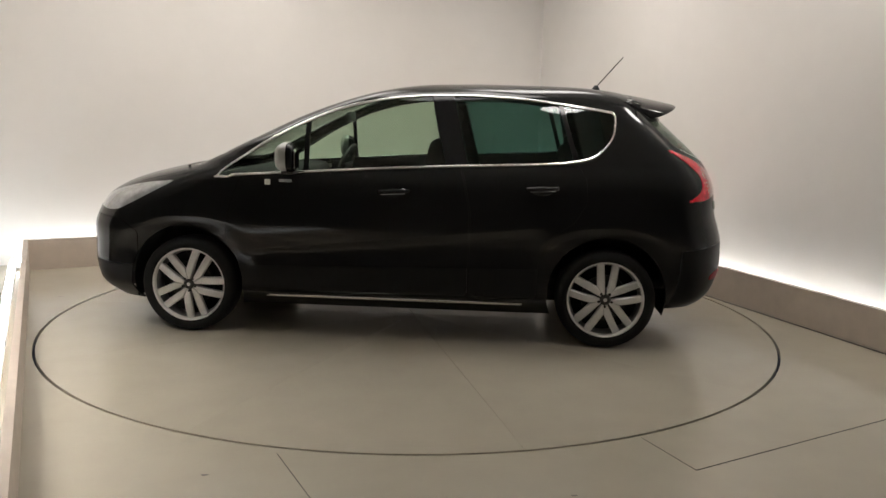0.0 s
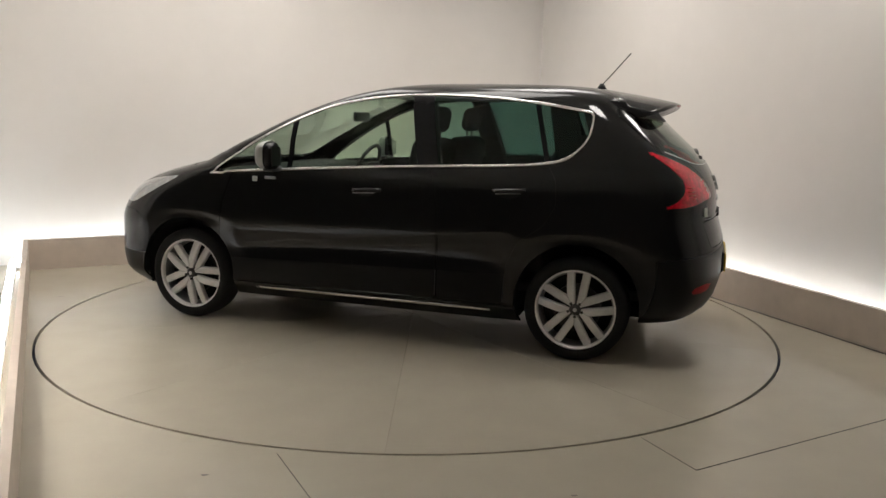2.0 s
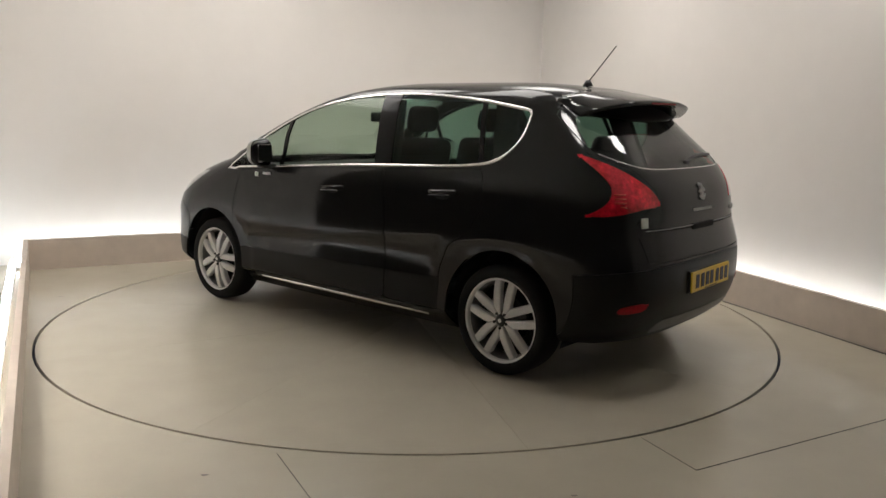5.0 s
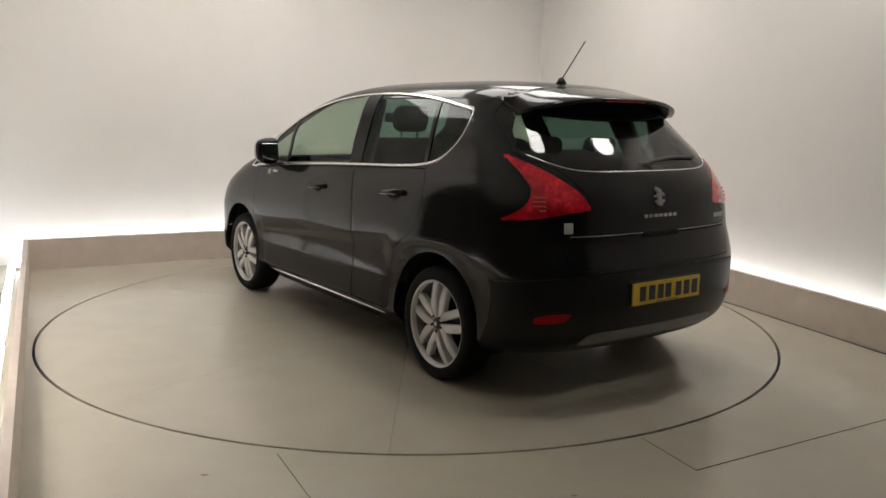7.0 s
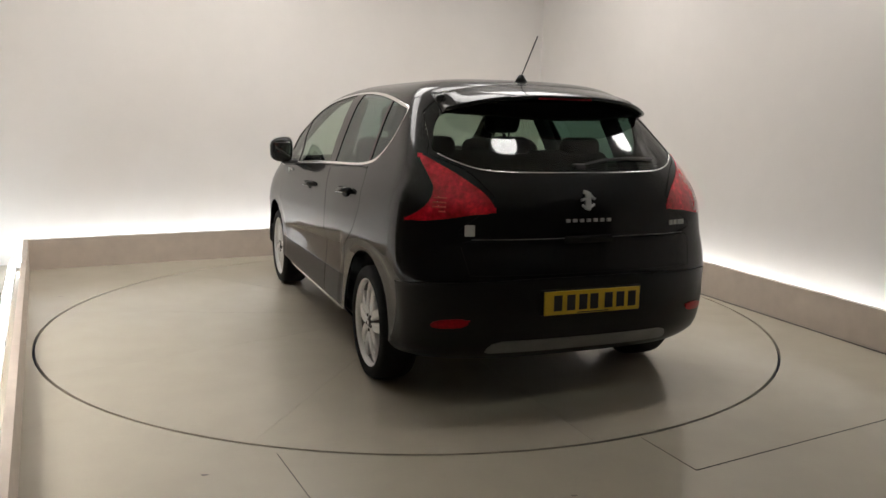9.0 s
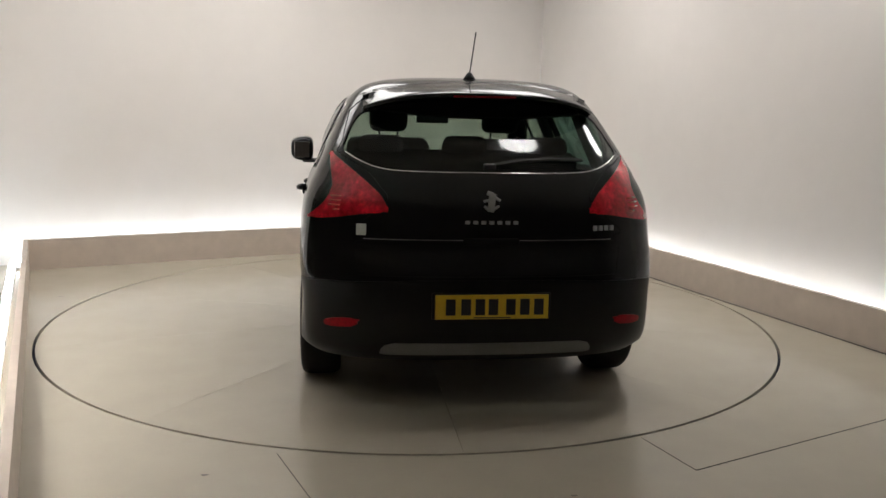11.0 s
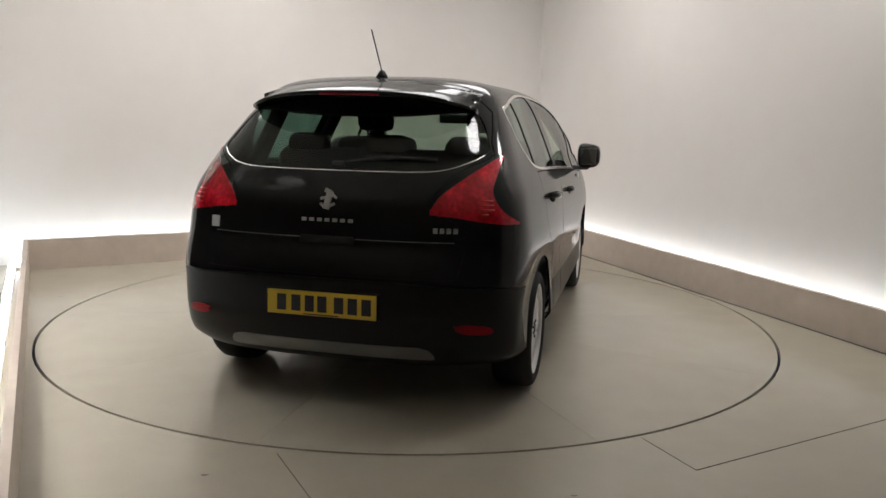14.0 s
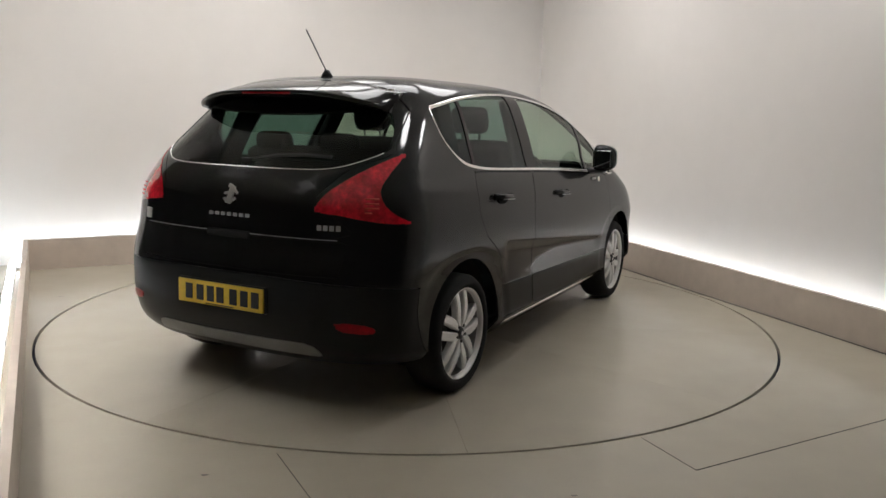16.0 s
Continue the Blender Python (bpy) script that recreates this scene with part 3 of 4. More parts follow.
    for i, f in enumerate(faces):
        s = "left" if cos[i][1] > 0 else "right"
        key = None
        if vals["arch_front"][i] < 0 or vals["arch_rear"][i] < 0 or (cos[i][0] < -1.45 and cos[i][2] < 0.239):
            continue
        if vals["window"][i] < 0:
            x, z = cos[i][0], cos[i][2]
            if min(b[i] for b in bar_vals) < 0:
                key = ("window_pillar", s, [b[i] < 0 for b in bar_vals].index(True))
            elif x > 0.45 and x > 0.55:
                key = ("sail_window", s)
            elif x > -0.40 + 0.26 * (z - 1.05) / 1.0:
                key = ("front_window", s)
            elif x > -1.13 + 0.3 * (z - 1.05):
                key = ("rear_window", s)
            else:
                key = ("quarter_window", s)
        elif vals["rear_pane"][i] < 0:
            key = ("tailgate_window", "")
        elif vals["spoiler_underside"][i] < 0:
            key = ("spoiler_underside", "")
        elif vals["screen"][i] < 0:
            key = ("windscreen", "")
        elif vals["tail_lamp"][i] < 0:
            key = ("tail_light", s)
        elif vals["headlamp"][i] < 0:
            key = ("headlight", s)
        elif vals["skid"][i] < 0:
            key = ("skid_plate", "")
        elif vals["fog_lamp"][i] < 0:
            key = ("fog_light", s)
        else:
            for nm in ("front_door", "rear_door", "tailgate", "drop_gate", "bonnet", "rear_bumper", "front_valance", "front_bumper"):
                v = vals[nm][i]
                if abs(v) <= 0.0022:
                    key = ("gap",)
                    break
                if v < 0:
                    key = (nm, s if "door" in nm else "")
                    if "door" in nm and vals["cladding"][i] < 0:
                        key = ("door_cladding", s, nm)
                    break
        groups.setdefault(key or ("body", ""), []).append(f)
    looks = {
        "body": (M_PAINT, ""), "front_door": (M_PAINT, ""), "rear_door": (M_PAINT, ""), "tailgate": (M_PAINT, ""), "drop_gate": (M_PAINT, ""),
        "bonnet": (M_PAINT, ""), "rear_bumper": (M_CLAD, "black rear bumper"), "door_cladding": (M_CLAD, "dark lower door cladding"), "front_bumper": (M_PAINT, ""), "front_valance": (M_CLAD, "black plastic front valance"),
        "window_pillar": (M_GLOSS, "gloss black window pillar"), "sail_window": (G_FRONT, "small green-tinted glass pane"),
        "front_window": (G_FRONT, "green-tinted side glass"), "rear_window": (G_REAR, "dark privacy glass"), "quarter_window": (G_REAR, "dark privacy glass"),
        "tailgate_window": (G_TAIL, "dark privacy glass in the tailgate"), "spoiler_underside": (M_TRIM, "dull black band under the spoiler"), "windscreen": (G_SCREEN, "clear windscreen glass"),
        "tail_light": (M_RED, "claw-shaped red tail light"), "headlight": (M_CLEAR, "clear headlight lens"),
        "skid_plate": (M_SKID, "silver grey skid plate"), "fog_light": (M_FOG, "red rear fog lens"), "gap": (M_WELL, ""),
    }
    made = {}
    for key, fs in groups.items():
        nm = key[0]
        mat, label = looks[nm]
        pane = "window" in nm and nm != "window_pillar" or nm == "windscreen"
        inset = 0.014 if nm == "gap" else 0.004 if pane else -0.004 if nm in ("skid_plate", "fog_light") else -0.003 if nm == "tail_light" else 0.0
        ob = skin_part("panel_gap" if nm == "gap" else nm, take(bm, way_out, fs, inset, 0.0 if pane or nm == "gap" else 0.012), mat, car, label)
        made[key] = ob
    # raised ribs inside the tail lights
    for s in (1, -1):
        for z in (0.945, 0.965, 0.985, 1.005):
            half = outline(z)[-25:]
            path = [(Vector((p.x - 0.003, s * (p.y + 0.003), z)), Vector((-0.5, s * 0.8, 0))) for p in half if 0.655 < p.y < 0.735]
            if len(path) > 1:
                b2 = bmesh.new()
                sweep(b2, path, 0.0042, 5)
                part("light_rib", b2, M_RED_RIB, made[("tail_light", "left" if s > 0 else "right")], smooth=True)
    # chrome round the side windows, and along the tailgate window's lower edge
    for s in ("left", "right"):
        win = [f for k, fs in groups.items() if k[0] in ("sail_window", "front_window", "rear_window", "quarter_window", "window_pillar") and k[1] == s for f in fs]
        for ring in rim_loops(win):
            if len(ring) > 40:
                b2 = bmesh.new()
                sweep(b2, ring, 0.011, 8, True, 0.35, lambda p: (1.0 - 0.45 * smooth_step(-1.20, -1.27, p.x) * smooth_step(1.11, 1.16, p.z) * smooth_step(1.415, 1.39, p.z)) * (1 - 0.25 * smooth_step(1.13, 1.10, p.z)))
                part("window_trim", b2, M_CHROME, car, "bright chrome strip round the side windows", smooth=True)
    for ring in rim_loops(groups[("tailgate_window", "")]):
        low = sorted([q for q in ring if q[0].z < 1.20], key=lambda q: q[0].y)
        b2 = bmesh.new()
        sweep(b2, low, 0.0032, 6, False, 0.7)
        part("tailgate_trim", b2, M_CHROME, car, "thin chrome strip under the tailgate window", smooth=True)
    bm.free()
    return made


def lathe(bm, profile, segments=48, axis_y=0.0):
    """Turns a profile of (radius, y) about the y axis."""
    rings = []
    for k in range(segments):
        a = 2 * math.pi * k / segments
        rings.append([bm.verts.new((r * math.cos(a), y, r * math.sin(a))) for r, y in profile])
    for k in range(segments):
        a, b = rings[k], rings[(k + 1) % segments]
        for i in range(len(profile) - 1):
            bm.faces.new((a[i], a[i + 1], b[i + 1], b[i]))
    bmesh.ops.remove_doubles(bm, verts=bm.verts, dist=1e-5)
    bmesh.ops.recalc_face_normals(bm, faces=bm.faces)


def spoke_mesh(c, sgn):
    """One spoke of a V that opens from the hub towards the rim; c is the V's middle."""
    bm = bmesh.new()
    rows = []
    turn = Matrix.Rotation(-c, 3, "Y")
    for r in (0.034, 0.046, 0.055, 0.07, 0.088, 0.096, 0.12, 0.15, 0.18, 0.205, 0.222):
        outer = 0.016 + 0.50 * (r - 0.034)
        inner = max(0.0, 0.53 * (r - 0.092))
        y = 0.010 * math.sin(math.pi * min(1, max(0, (r - 0.05) / 0.17))) - 0.012 * (r - 0.05) / 0.17
        edge = (outer - inner) * 0.14
        rows.append([bm.verts.new(turn @ Vector((math.sqrt(r * r - q * q), y + dy, sgn * q))) for q, dy in ((inner, -0.035), (inner, -0.007), (inner + edge, 0.0), (outer - edge, 0.0), (outer, -0.007), (outer, -0.035))])
    for a, b in zip(rows, rows[1:]):
        for i in range(5):
            bm.faces.new((a[i], a[i + 1], b[i + 1], b[i]))
    bmesh.ops.recalc_face_normals(bm, faces=bm.faces)
    return bm


def wheel(car, x, y, phase):
    """Outer face towards +y in its own space."""
    m = Matrix.Translation((x, y, R_WHEEL - LIFT)) @ (Matrix.Identity(4) if y > 0 else Matrix.Rotation(math.pi, 4, "Z"))
    bm = bmesh.new()
    lathe(bm, [(0.232, -0.09), (0.258, -0.105), (0.285, -0.098), (0.300, -0.075), (0.304, -0.04), (0.304, 0.04), (0.301, 0.072), (0.287, 0.092), (0.262, 0.101), (0.243, 0.096), (0.232, 0.086)])
    w = part("wheel", bm, M_RUBBER, car, "black tyre on a silver alloy wheel", smooth=True, at=m)
    bm = bmesh.new()
    lathe(bm, [(0.219, 0.060), (0.222, 0.076), (0.226, 0.087), (0.234, 0.090), (0.237, 0.086), (0.234, 0.060)])
    part("rim", bm, M_ALLOY, w, "silver alloy rim", smooth=True)
    bm = bmesh.new()
    lathe(bm, [(0.219, 0.061), (0.208, 0.040), (0.206, -0.08), (0.232, -0.08)])
    part("rim_barrel", bm, M_BARREL_SHADE, w, "alloy inner barrel with its shade put into a darker grey", smooth=True)
    for k in range(5):
        for sgn in (-1, 1):
            c = math.radians(phase + 72 * k)
            ob = part("spoke", spoke_mesh(c, sgn), M_ALLOY, w, at=Matrix.Translation((0, 0.078, 0)))
    bm = bmesh.new()
    lathe(bm, [(0.0, 0.086), (0.020, 0.085), (0.027, 0.080), (0.031, 0.070), (0.050, 0.060), (0.064, 0.05), (0.066, 0.03)], 28)
    part("hub_cap", bm, M_HUB, w, "dark grey hub cap", smooth=True)
    bm = bmesh.new()
    lathe(bm, [(0.0, 0.0885), (0.009, 0.088), (0.0125, 0.085)], 18)
    part("hub_badge", bm, M_ALLOY, w, "small pale hub badge", smooth=True)
    for k in range(5):
        a = math.radians(54 + 72 * k)
        bm = bmesh.new()
        bmesh.ops.create_cone(bm, segments=6, radius1=0.0085, radius2=0.0085, depth=0.012, cap_ends=True, matrix=Matrix.Translation((0.042 * math.cos(a), 0.078, 0.042 * math.sin(a))) @ Matrix.Rotation(math.pi / 2, 4, "X"))
        part("wheel_bolt", bm, M_TRIM, w)
    bm = bmesh.new()
    lathe(bm, [(0.05, 0.03), (0.140, 0.03), (0.142, 0.02), (0.142, 0.005), (0.05, 0.005)], 36)
    part("brake_disc", bm, M_DISC, w)
    bm = bmesh.new()
    lathe(bm, [(0.0, -0.02), (0.21, -0.02)], 30)
    part("wheel_back", bm, M_WELL, w)
    return w


def wells(car):
    for x in (X_AXLE, -X_AXLE):
        for s in (1, -1):
            bm = bmesh.new()
            rows = []
            for a in np.linspace(-0.33, math.pi + 0.33, 26):
                rows.append([bm.verts.new((x + 0.372 * math.cos(a), s * yy, 0.31 + 0.372 * math.sin(a))) for yy in (0.50, 0.82)])
            for a, b in zip(rows, rows[1:]):
                bm.faces.new((a[0], a[1], b[1], b[0]))
            bm.faces.new([r[0] for r in rows])
            part("wheel_well", bm, M_WELL, car)
    bm = bmesh.new()
    box(bm, -1.75, -0.50, 0.19, 1.95, 0.50, 0.28, 0.02)
    box(bm, -0.90, -0.80, 0.19, 0.92, 0.80, 0.26, 0.02)
    part("underbody", bm, M_UNDER, car)
    for x in (X_AXLE, -X_AXLE):
        bm = bmesh.new()
        bmesh.ops.create_cone(bm, segments=12, radius1=0.03, radius2=0.03, depth=1.4, cap_ends=True, matrix=Matrix.Translation((x, 0, 0.27)) @ Matrix.Rotation(math.pi / 2, 4, "X"))
        part("axle", bm, M_UNDER, car)


def rounded_block(x0, y0, z0, x1, y1, z1, r, m=None, segs=3):
    bm = bmesh.new()
    bmesh.ops.create_cube(bm, size=1.0, matrix=Matrix.Translation(((x0 + x1) / 2, (y0 + y1) / 2, (z0 + z1) / 2)) @ Matrix.Diagonal((x1 - x0, y1 - y0, z1 - z0, 1)))
    bmesh.ops.bevel(bm, geom=list(bm.edges), offset=r, segments=segs, affect="EDGES", profile=0.5)
    if m is not None:
        bmesh.ops.transform(bm, matrix=m, verts=bm.verts)
    return bm


def seat(car, x, y, back_h, wide):
    lean = Matrix.Translation((x - 0.24, y, 0.62)) @ Matrix.Rotation(-0.20, 4, "Y")
    s = part("seat", rounded_block(x - 0.27, y - wide / 2, 0.42, x + 0.27, y + wide / 2, 0.62, 0.05), M_CABIN, car, "dark fabric car seat", smooth=True)
    part("seat_back", rounded_block(-0.09, -wide / 2, -0.1, 0.07, wide / 2, back_h, 0.06, lean), M_CABIN, s, smooth=True)
    n = 1 if wide < 0.7 else 3
    for k in range(n):
        yy = 0 if n == 1 else (k - 1) * wide * 0.36
        up = back_h + (0.04 if n == 1 else -0.09)
        part("headrest", rounded_block(-0.05, yy - 0.125, up, 0.05, yy + 0.125, up + 0.17, 0.05, lean), M_CABIN, s, smooth=True)
        for dy in (-0.06, 0.06):
            part("headrest_post", rounded_block(-0.006, yy + dy - 0.006, back_h - 0.03, 0.006, yy + dy + 0.006, back_h + 0.06, 0.002, lean, 1), M_CHROME, s)


def cabin(car):
    for y in (0.37, -0.37):
        seat(car, 0.10, y, 0.62, 0.54)
    seat(car, -0.80, 0.0, 0.58, 1.28)
    part("dashboard", rounded_block(0.72, -0.72, 0.62, 1.18, 0.72, 1.00, 0.07), M_CABIN, car, "dark dashboard", smooth=True)
    part("parcel_shelf", rounded_block(-1.72, -0.62, 1.02, -1.22, 0.62, 1.045, 0.01), M_CABIN, car)
    part("cabin_floor", rounded_block(-1.85, -0.74, 0.34, 1.2, 0.74, 0.40, 0.02), M_CABIN, car)
    bm = bmesh.new()
    m = Matrix.Translation((0.56, -0.37, 0.97)) @ Matrix.Rotation(math.radians(65), 4, "Y")
    ring = [(m @ Vector((0.185 * math.cos(a), 0.185 * math.sin(a), 0)), (m.to_3x3() @ Vector((0, 0, 1)))) for a in np.linspace(0, 2 * math.pi, 33)[:-1]]
    sweep(bm, ring, 0.015, 8, True)
    sw = part("steering_wheel", bm, M_TRIM, car, "dark steering wheel", smooth=True)
    part("steering_hub", rounded_block(-0.05, -0.17, -0.03, 0.05, 0.17, -0.005, 0.01, m), M_TRIM, sw)
    part("rear_view_mirror", rounded_block(0.42, -0.12, 1.32, 0.45, 0.12, 1.39, 0.012), M_TRIM, car, smooth=True)
    for s in (1, -1):
        for xa, xb, w in ((-0.30, -0.20, 0.15), (-1.16, -1.02, 0.16)):
            m = Matrix.Translation((xa - 0.08, s * 0.775, 1.05)) @ Matrix.Rotation(math.atan2(s * 0.17, 0.42), 4, "X") @ Matrix.Rotation(0.22, 4, "Y")
            part("inner_pillar", rounded_block(-w / 2, -0.02, -0.1, w / 2, 0.02, 0.45, 0.015, m), M_CABIN, car)
    part("headlining", rounded_block(-1.45, -0.52, 1.485, 0.10, 0.52, 1.50, 0.006), M_CEIL, car, "pale roof lining")


def spoiler(car):
    bm = bmesh.new()
    rows = []
    for y in np.linspace(-0.57, 0.57, 35):
        k = abs(y) / 0.57
        drop = 0.055 * k ** 3.2 + 0.012 * k * k
        back = 0.15 * k ** 4
        rows.append([bm.verts.new((px + (back if px < -1.6 else 0), y, pz - drop)) for px, pz in ((-1.36, 1.555), (-1.50, 1.535), (-1.64, 1.510), (-1.755, 1.486), (-1.775, 1.476), (-1.765, 1.462), (-1.70, 1.450), (-1.58, 1.452), (-1.45, 1.47))])
    n = len(rows[0])
    for a, b in zip(rows, rows[1:]):
        for i in range(n):
            bm.faces.new((a[i], a[(i + 1) % n], b[(i + 1) % n], b[i]))
    bm.faces.new(rows[0])
    bm.faces.new(rows[-1][::-1])
    bmesh.ops.recalc_face_normals(bm, faces=bm.faces)
    sp = part("roof_spoiler", bm, M_PAINT, car, smooth=True)
    part("brake_light", rounded_block(-1.772, -0.15, 1.462, -1.752, 0.15, 1.472, 0.003), M_FOG, sp, "slim dark red brake light")


def door_mirror(car, s):
    bm = bmesh.new()
    bmesh.ops.create_uvsphere(bm, u_segments=20, v_segments=14, radius=1.0)
    for v in bm.verts:
        x, y, z = v.co
        f = lambda t, p: math.copysign(abs(t) ** p, t)
        x, y, z = f(x, 0.75), f(y, 0.6), f(z, 0.6)
        v.co = (0.072 * x if x > 0 else 0.047 * x, 0.080 * y, 0.086 * z * (1 - 0.12 * y * s))
    bmesh.ops.transform(bm, matrix=Matrix.Translation((0.625, s * 0.968, 1.104)), verts=bm.verts)
    mi = part("door_mirror", bm, M_GLOSS, car, "black door mirror with a bright cap", smooth=True)
    bm = bmesh.new()
    bmesh.ops.create_uvsphere(bm, u_segments=20, v_segments=14, radius=1.0)
    bmesh.ops.delete(bm, geom=[v for v in bm.verts if v.co.x < -0.05], context="VERTS")
    for v in bm.verts:
        x, y, z = v.co
        f = lambda t, p: math.copysign(abs(t) ** p, t)
        x, y, z = f(x, 0.75), f(y, 0.6), f(z, 0.6)
        v.co = (0.077 * x if x > 0 else 0.052 * x, 0.084 * y, 0.089 * z * (1 - 0.12 * y * s) + 0.004)
    bmesh.ops.transform(bm, matrix=Matrix.Translation((0.625, s * 0.968, 1.104)), verts=bm.verts)
    part("mirror_cap", bm, M_SATIN, mi, "satin chrome mirror cap", smooth=True)
    part("mirror_glass", rounded_block(0.5765, s * 0.968 - 0.055, 1.045, 0.5795, s * 0.968 + 0.055, 1.160, 0.001, None, 1), material("mirror_silver", (0.75, 0.77, 0.78), 0.03, metal=1.0), mi, "mirror glass")
    part("mirror_arm", rounded_block(0.60, s * 0.905 - 0.065, 1.005, 0.68, s * 0.905 + 0.06, 1.035, 0.012), M_TRIM, mi, smooth=True)


def handle(car, x, z, s, tilt):
    m = Matrix.Translation((x, s * 0.897, z)) @ Matrix.Rotation(tilt, 4, "Y")
    bm = bmesh.new()
    rows = []
    for t in np.linspace(-1, 1, 13):
        o = 0.032 * (1 - t ** 4)
        rows.append([bm.verts.new(m @ Vector((0.10 * t, s * (o + dy) - s * 0.008, dz))) for dy, dz in ((-0.010, -0.013), (0.0, -0.015), (0.010, -0.006), (0.010, 0.006), (0.0, 0.015), (-0.010, 0.013))])
    for a, b in zip(rows, rows[1:]):
        for i in range(6):
            bm.faces.new((a[i], a[(i + 1) % 6], b[(i + 1) % 6], b[i]))
    bm.faces.new(rows[0])
    bm.faces.new(rows[-1][::-1])
    bmesh.ops.recalc_face_normals(bm, faces=bm.faces)
    h = part("door_handle", bm, M_PAINT, car, "black door handle with a chrome line", smooth=True)
    part("handle_line", rounded_block(-0.075, s * 0.030 - 0.003, -0.0150, 0.075, s * 0.030 + 0.003, -0.0120, 0.001, m, 1), M_SATIN, h)
    bm = bmesh.new()
    bmesh.ops.create_uvsphere(bm, u_segments=16, v_segments=8, radius=1.0, matrix=m @ Matrix.Translation((0, -s * 0.006, -0.012)) @ Matrix.Diagonal((0.062, 0.008, 0.03, 1)))
    part("handle_recess", bm, M_WELL, h, smooth=True)


def tail_x(y, z):
    """Where the tail's skin stands at y, z, and how far it is turned there."""
    half = outline(z)[-25:]
    for p, q in zip(half, half[1:]):
        if q.y <= abs(y) <= p.y:
            t = (abs(y) - q.y) / max(p.y - q.y, 1e-6)
            return q.x + (p.x - q.x) * t, math.atan2(p.x - q.x, p.y - q.y) * (-1 if y > 0 else 1)
    return half[-1].x, 0.0


def on_tail(name, y, z, wide, high, thick, mat, parent, label="", turn=0.0, bevel=0.002):
    x, a = tail_x(y, z)
    lean = math.atan2(tail_x(y, z + 0.03)[0] - tail_x(y, z - 0.03)[0], 0.06)
    m = Matrix.Translation((x - thick * 0.4, y, z)) @ Matrix.Rotation(a, 4, "Z") @ Matrix.Rotation(lean, 4, "Y") @ Matrix.Rotation(turn, 4, "X")
    return part(name, rounded_block(-thick / 2, -wide / 2, -high / 2, thick / 2, wide / 2, high / 2, min(bevel, thick * 0.45), m, 2), mat, parent, label), m


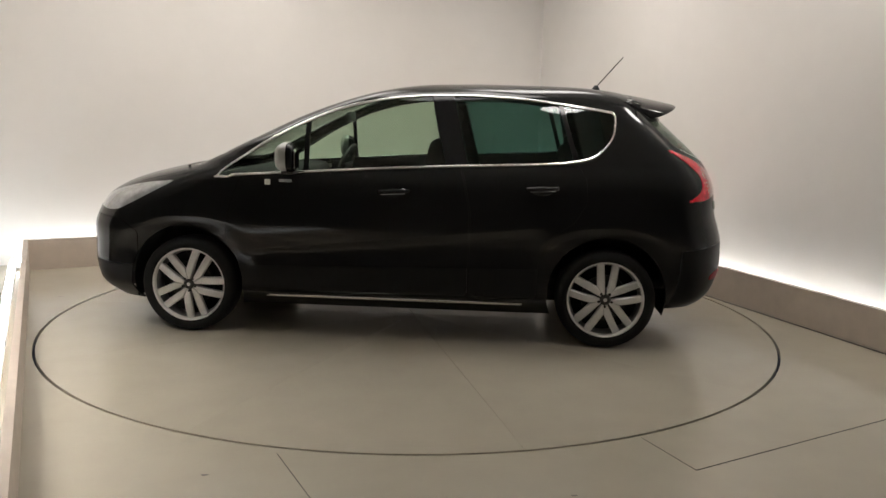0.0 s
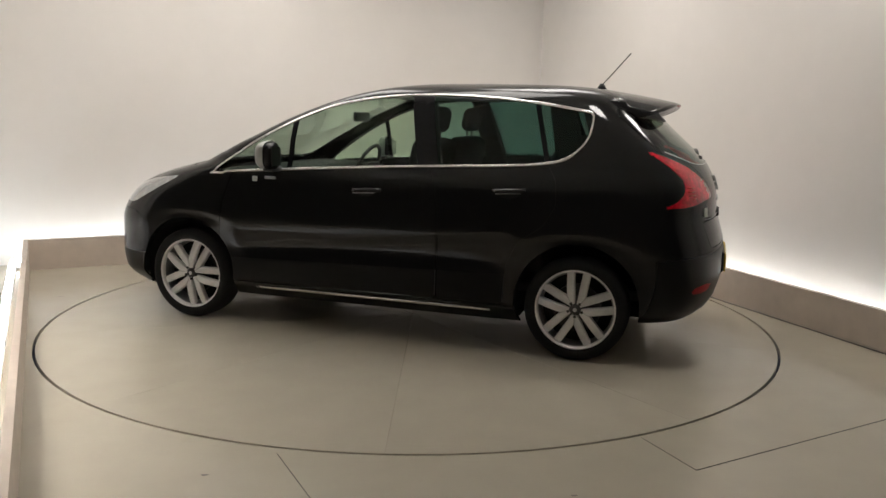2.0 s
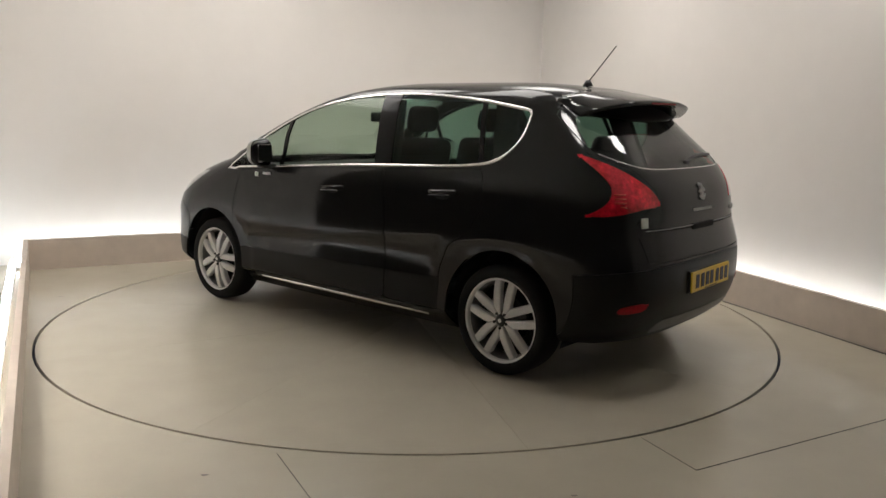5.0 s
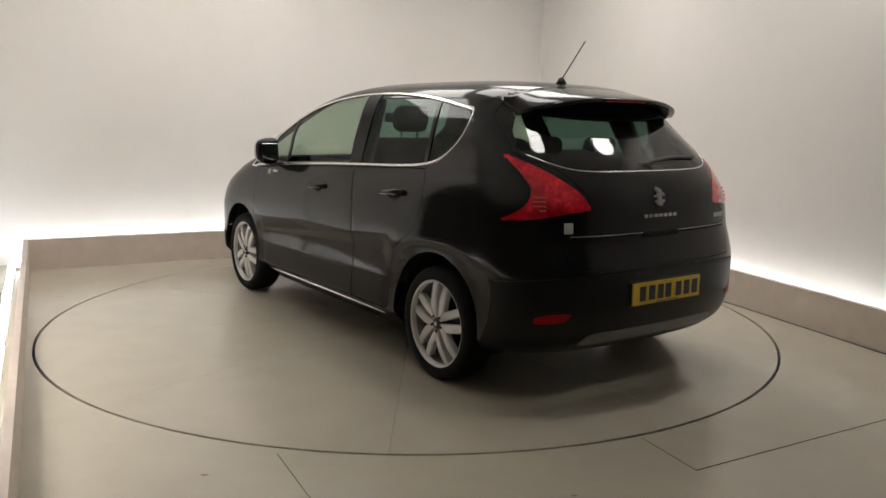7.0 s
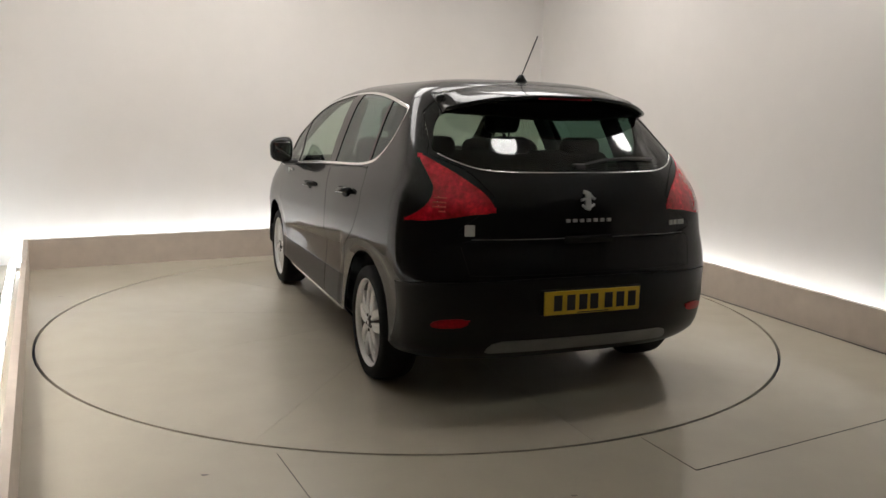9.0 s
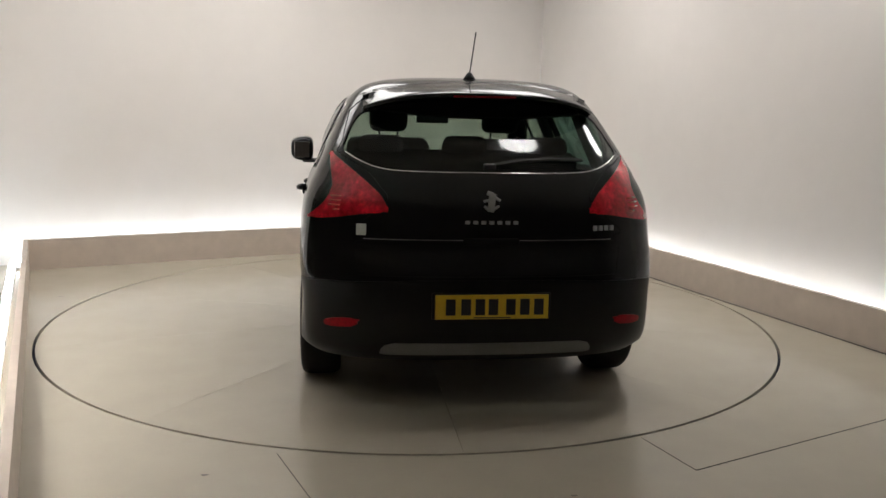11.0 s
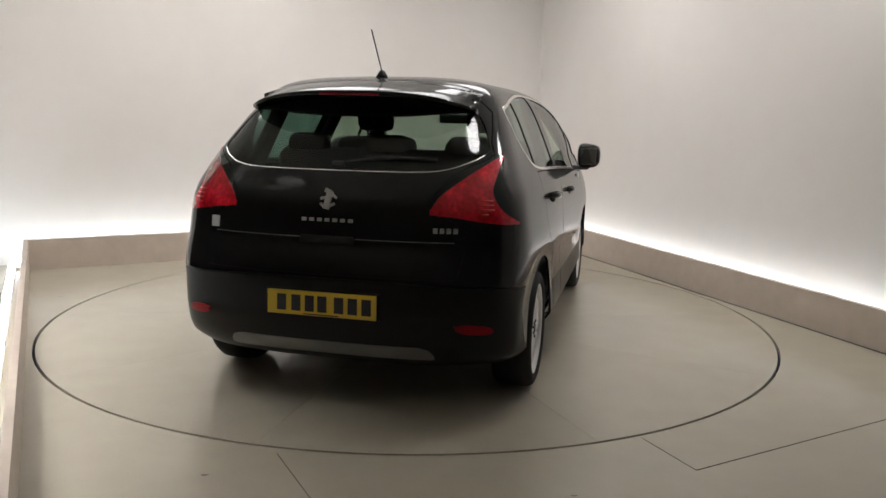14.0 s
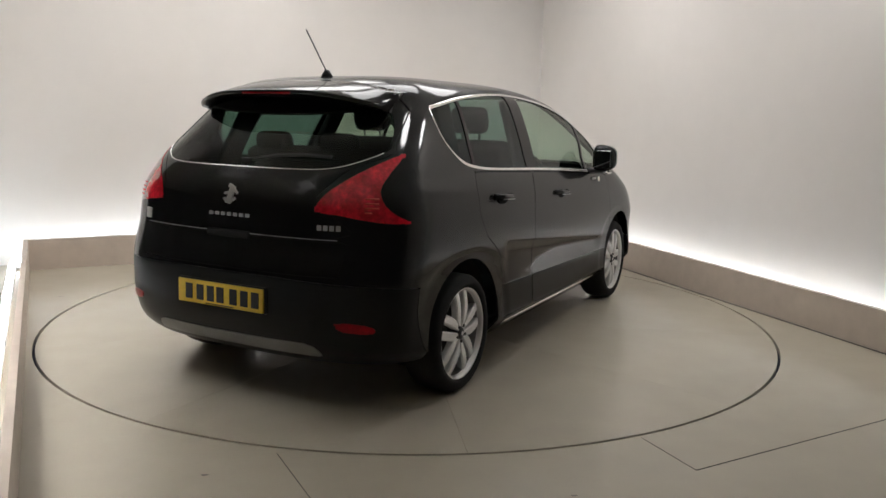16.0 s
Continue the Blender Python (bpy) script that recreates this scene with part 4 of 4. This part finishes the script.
def tail_details(car):
    part("plate_recess", rounded_block(tail_x(0, 0.5)[0] - 0.003, -0.274, 0.466, -2.05, 0.274, 0.590, 0.010), M_CLAD, car)
    pl, m = on_tail("number_plate", 0, 0.527, 0.52, 0.111, 0.010, M_PLATE, car, "yellow rear number plate with dark bars")
    pl.location.x -= 0.006
    for k, y in enumerate((0.190, 0.120, 0.055, -0.005, -0.085, -0.150, -0.215)):
        part("plate_bar", rounded_block(-0.0075, y - 0.022, -0.037, -0.003, y + 0.022, 0.037, 0.001, m, 1), M_INK, pl)
    part("plate_line", rounded_block(-0.0072, -0.085, -0.0515, -0.003, 0.085, -0.0465, 0.001, m, 1), M_INK, pl)
    em, m = on_tail("emblem", 0, 0.990, 0.030, 0.085, 0.012, M_SATIN, car, "plain chrome emblem", 0.15)
    for dy, dz, w, h, turn in ((-0.024, 0.022, 0.032, 0.012, 0.5), (0.022, 0.006, 0.036, 0.012, -0.4), (-0.022, -0.020, 0.034, 0.012, -0.7), (0.020, -0.030, 0.030, 0.012, 0.6), (0.012, 0.040, 0.030, 0.020, 0.2)):
        part("emblem_arm", rounded_block(-0.006, -w / 2, -h / 2, 0.005, w / 2, h / 2, 0.003, m @ Matrix.Translation((0, dy, dz)) @ Matrix.Rotation(turn, 4, "X")), M_SATIN, em)
    for k in range(7):
        on_tail("name_bar", 0.111 - 0.037 * k, 0.901, 0.023, 0.016, 0.008, M_SATIN, car, "short chrome bar of a name row")
    for k in range(4):
        on_tail("model_bar", -0.496 - 0.029 * k, 0.873, 0.021, 0.024, 0.008, M_SATIN, car, "short chrome bar of a model row")
    on_tail("badge", 0.588, 0.861, 0.046, 0.052, 0.008, M_BADGE, car, "small pale square badge")
    part("gate_handle", rounded_block(tail_x(0, 0.81)[0] - 0.012, -0.13, 0.795, -2.015, 0.13, 0.83, 0.008), M_WELL, car)
    for s in (1, -1):
        path = []
        for y in np.linspace(0.07, 0.58, 14):
            x, a = tail_x(s * y, 0.82)
            path.append((Vector((x - 0.001, s * y, 0.82)), Vector((-math.cos(a), -math.sin(a), 0))))
        bm = bmesh.new()
        sweep(bm, path, 0.0018, 6)
        part("gate_line", bm, M_SATIN, car, "thin bright line along the gate")
    bm = bmesh.new()
    path = [Vector((-1.905, -0.02, 1.148)), Vector((-1.895, -0.16, 1.175)), Vector((-1.885, -0.30, 1.185)), Vector((-1.862, -0.46, 1.180))]
    sweep(bm, [(p, Vector((-0.8, 0, 0.6))) for p in path], 0.010, 6)
    wp = part("rear_wiper", bm, M_TRIM, car, "black rear wiper")
    part("wiper_hub", rounded_block(-1.932, -0.035, 1.130, -1.885, 0.022, 1.160, 0.010), M_TRIM, wp, smooth=True)
    bm = bmesh.new()
    bmesh.ops.create_cone(bm, segments=14, radius1=0.034, radius2=0.012, depth=0.035, cap_ends=True, matrix=Matrix.Translation((-1.275, 0.0, 1.586)))
    an = part("antenna", bm, M_TRIM, car, "thin black roof antenna", smooth=True)
    bm = bmesh.new()
    sweep(bm, [(Vector((-1.278, 0, 1.595)), Vector((0, 1, 0))), (Vector((-1.33, 0, 1.655)), Vector((0, 1, 0))), (Vector((-1.45, 0, 1.795)), Vector((0, 1, 0)))], 0.0035, 6)
    part("antenna_rod", bm, M_TRIM, an)


def side_details(car):
    for s in (1, -1):
        bm = bmesh.new()
        sweep(bm, [(Vector((x, s * (0.874 - 0.012 * abs(x) ** 2), 0.243)), Vector((0, s, 0))) for x in np.linspace(0.80, -0.80, 20)], 0.012, 6, False, 0.8)
        part("sill_strip", bm, M_CHROME, car, "bright sill strip", smooth=True)
        handle(car, 0.0, 0.915, s, 0.05)
        handle(car, -0.90, 0.955, s, 0.05)
        door_mirror(car, s)
        part("fender_badge", rounded_block(0.765, s * 0.884 - 0.004, 0.935, 0.800, s * 0.884 + 0.004, 0.968, 0.003), M_BADGE, car, "small pale square badge")
        part("side_repeater", rounded_block(0.63, s * 0.886 - 0.005, 0.953, 0.71, s * 0.886 + 0.005, 0.972, 0.004), M_CLEAR, car, "clear side repeater lens")


car = empty("car")
tagged(car, "black five-door family car with a chrome window line", "car")
skin_parts(car)
for wx in (X_AXLE, -X_AXLE):
    for wy in (0.783, -0.783):
        wheel(car, wx, wy, 78 if wx > 0 else 273)
wells(car)
cabin(car)
spoiler(car)
side_details(car)
tail_details(car)
CAR_X, CAR_Y = 0.0392, -0.1783


def motions():
    rows = [(t, math.radians(173.52 - 7.122 * t)) for t in range(0, 17)]
    walk(car, [(t, Matrix.Rotation(a, 4, "Z") @ Matrix.Translation((CAR_X, CAR_Y, LIFT))) for t, a in rows])
    walk(turntable, [(t, Matrix.Translation(RING) @ Matrix.Rotation(a, 4, "Z")) for t, a in rows])


motions()
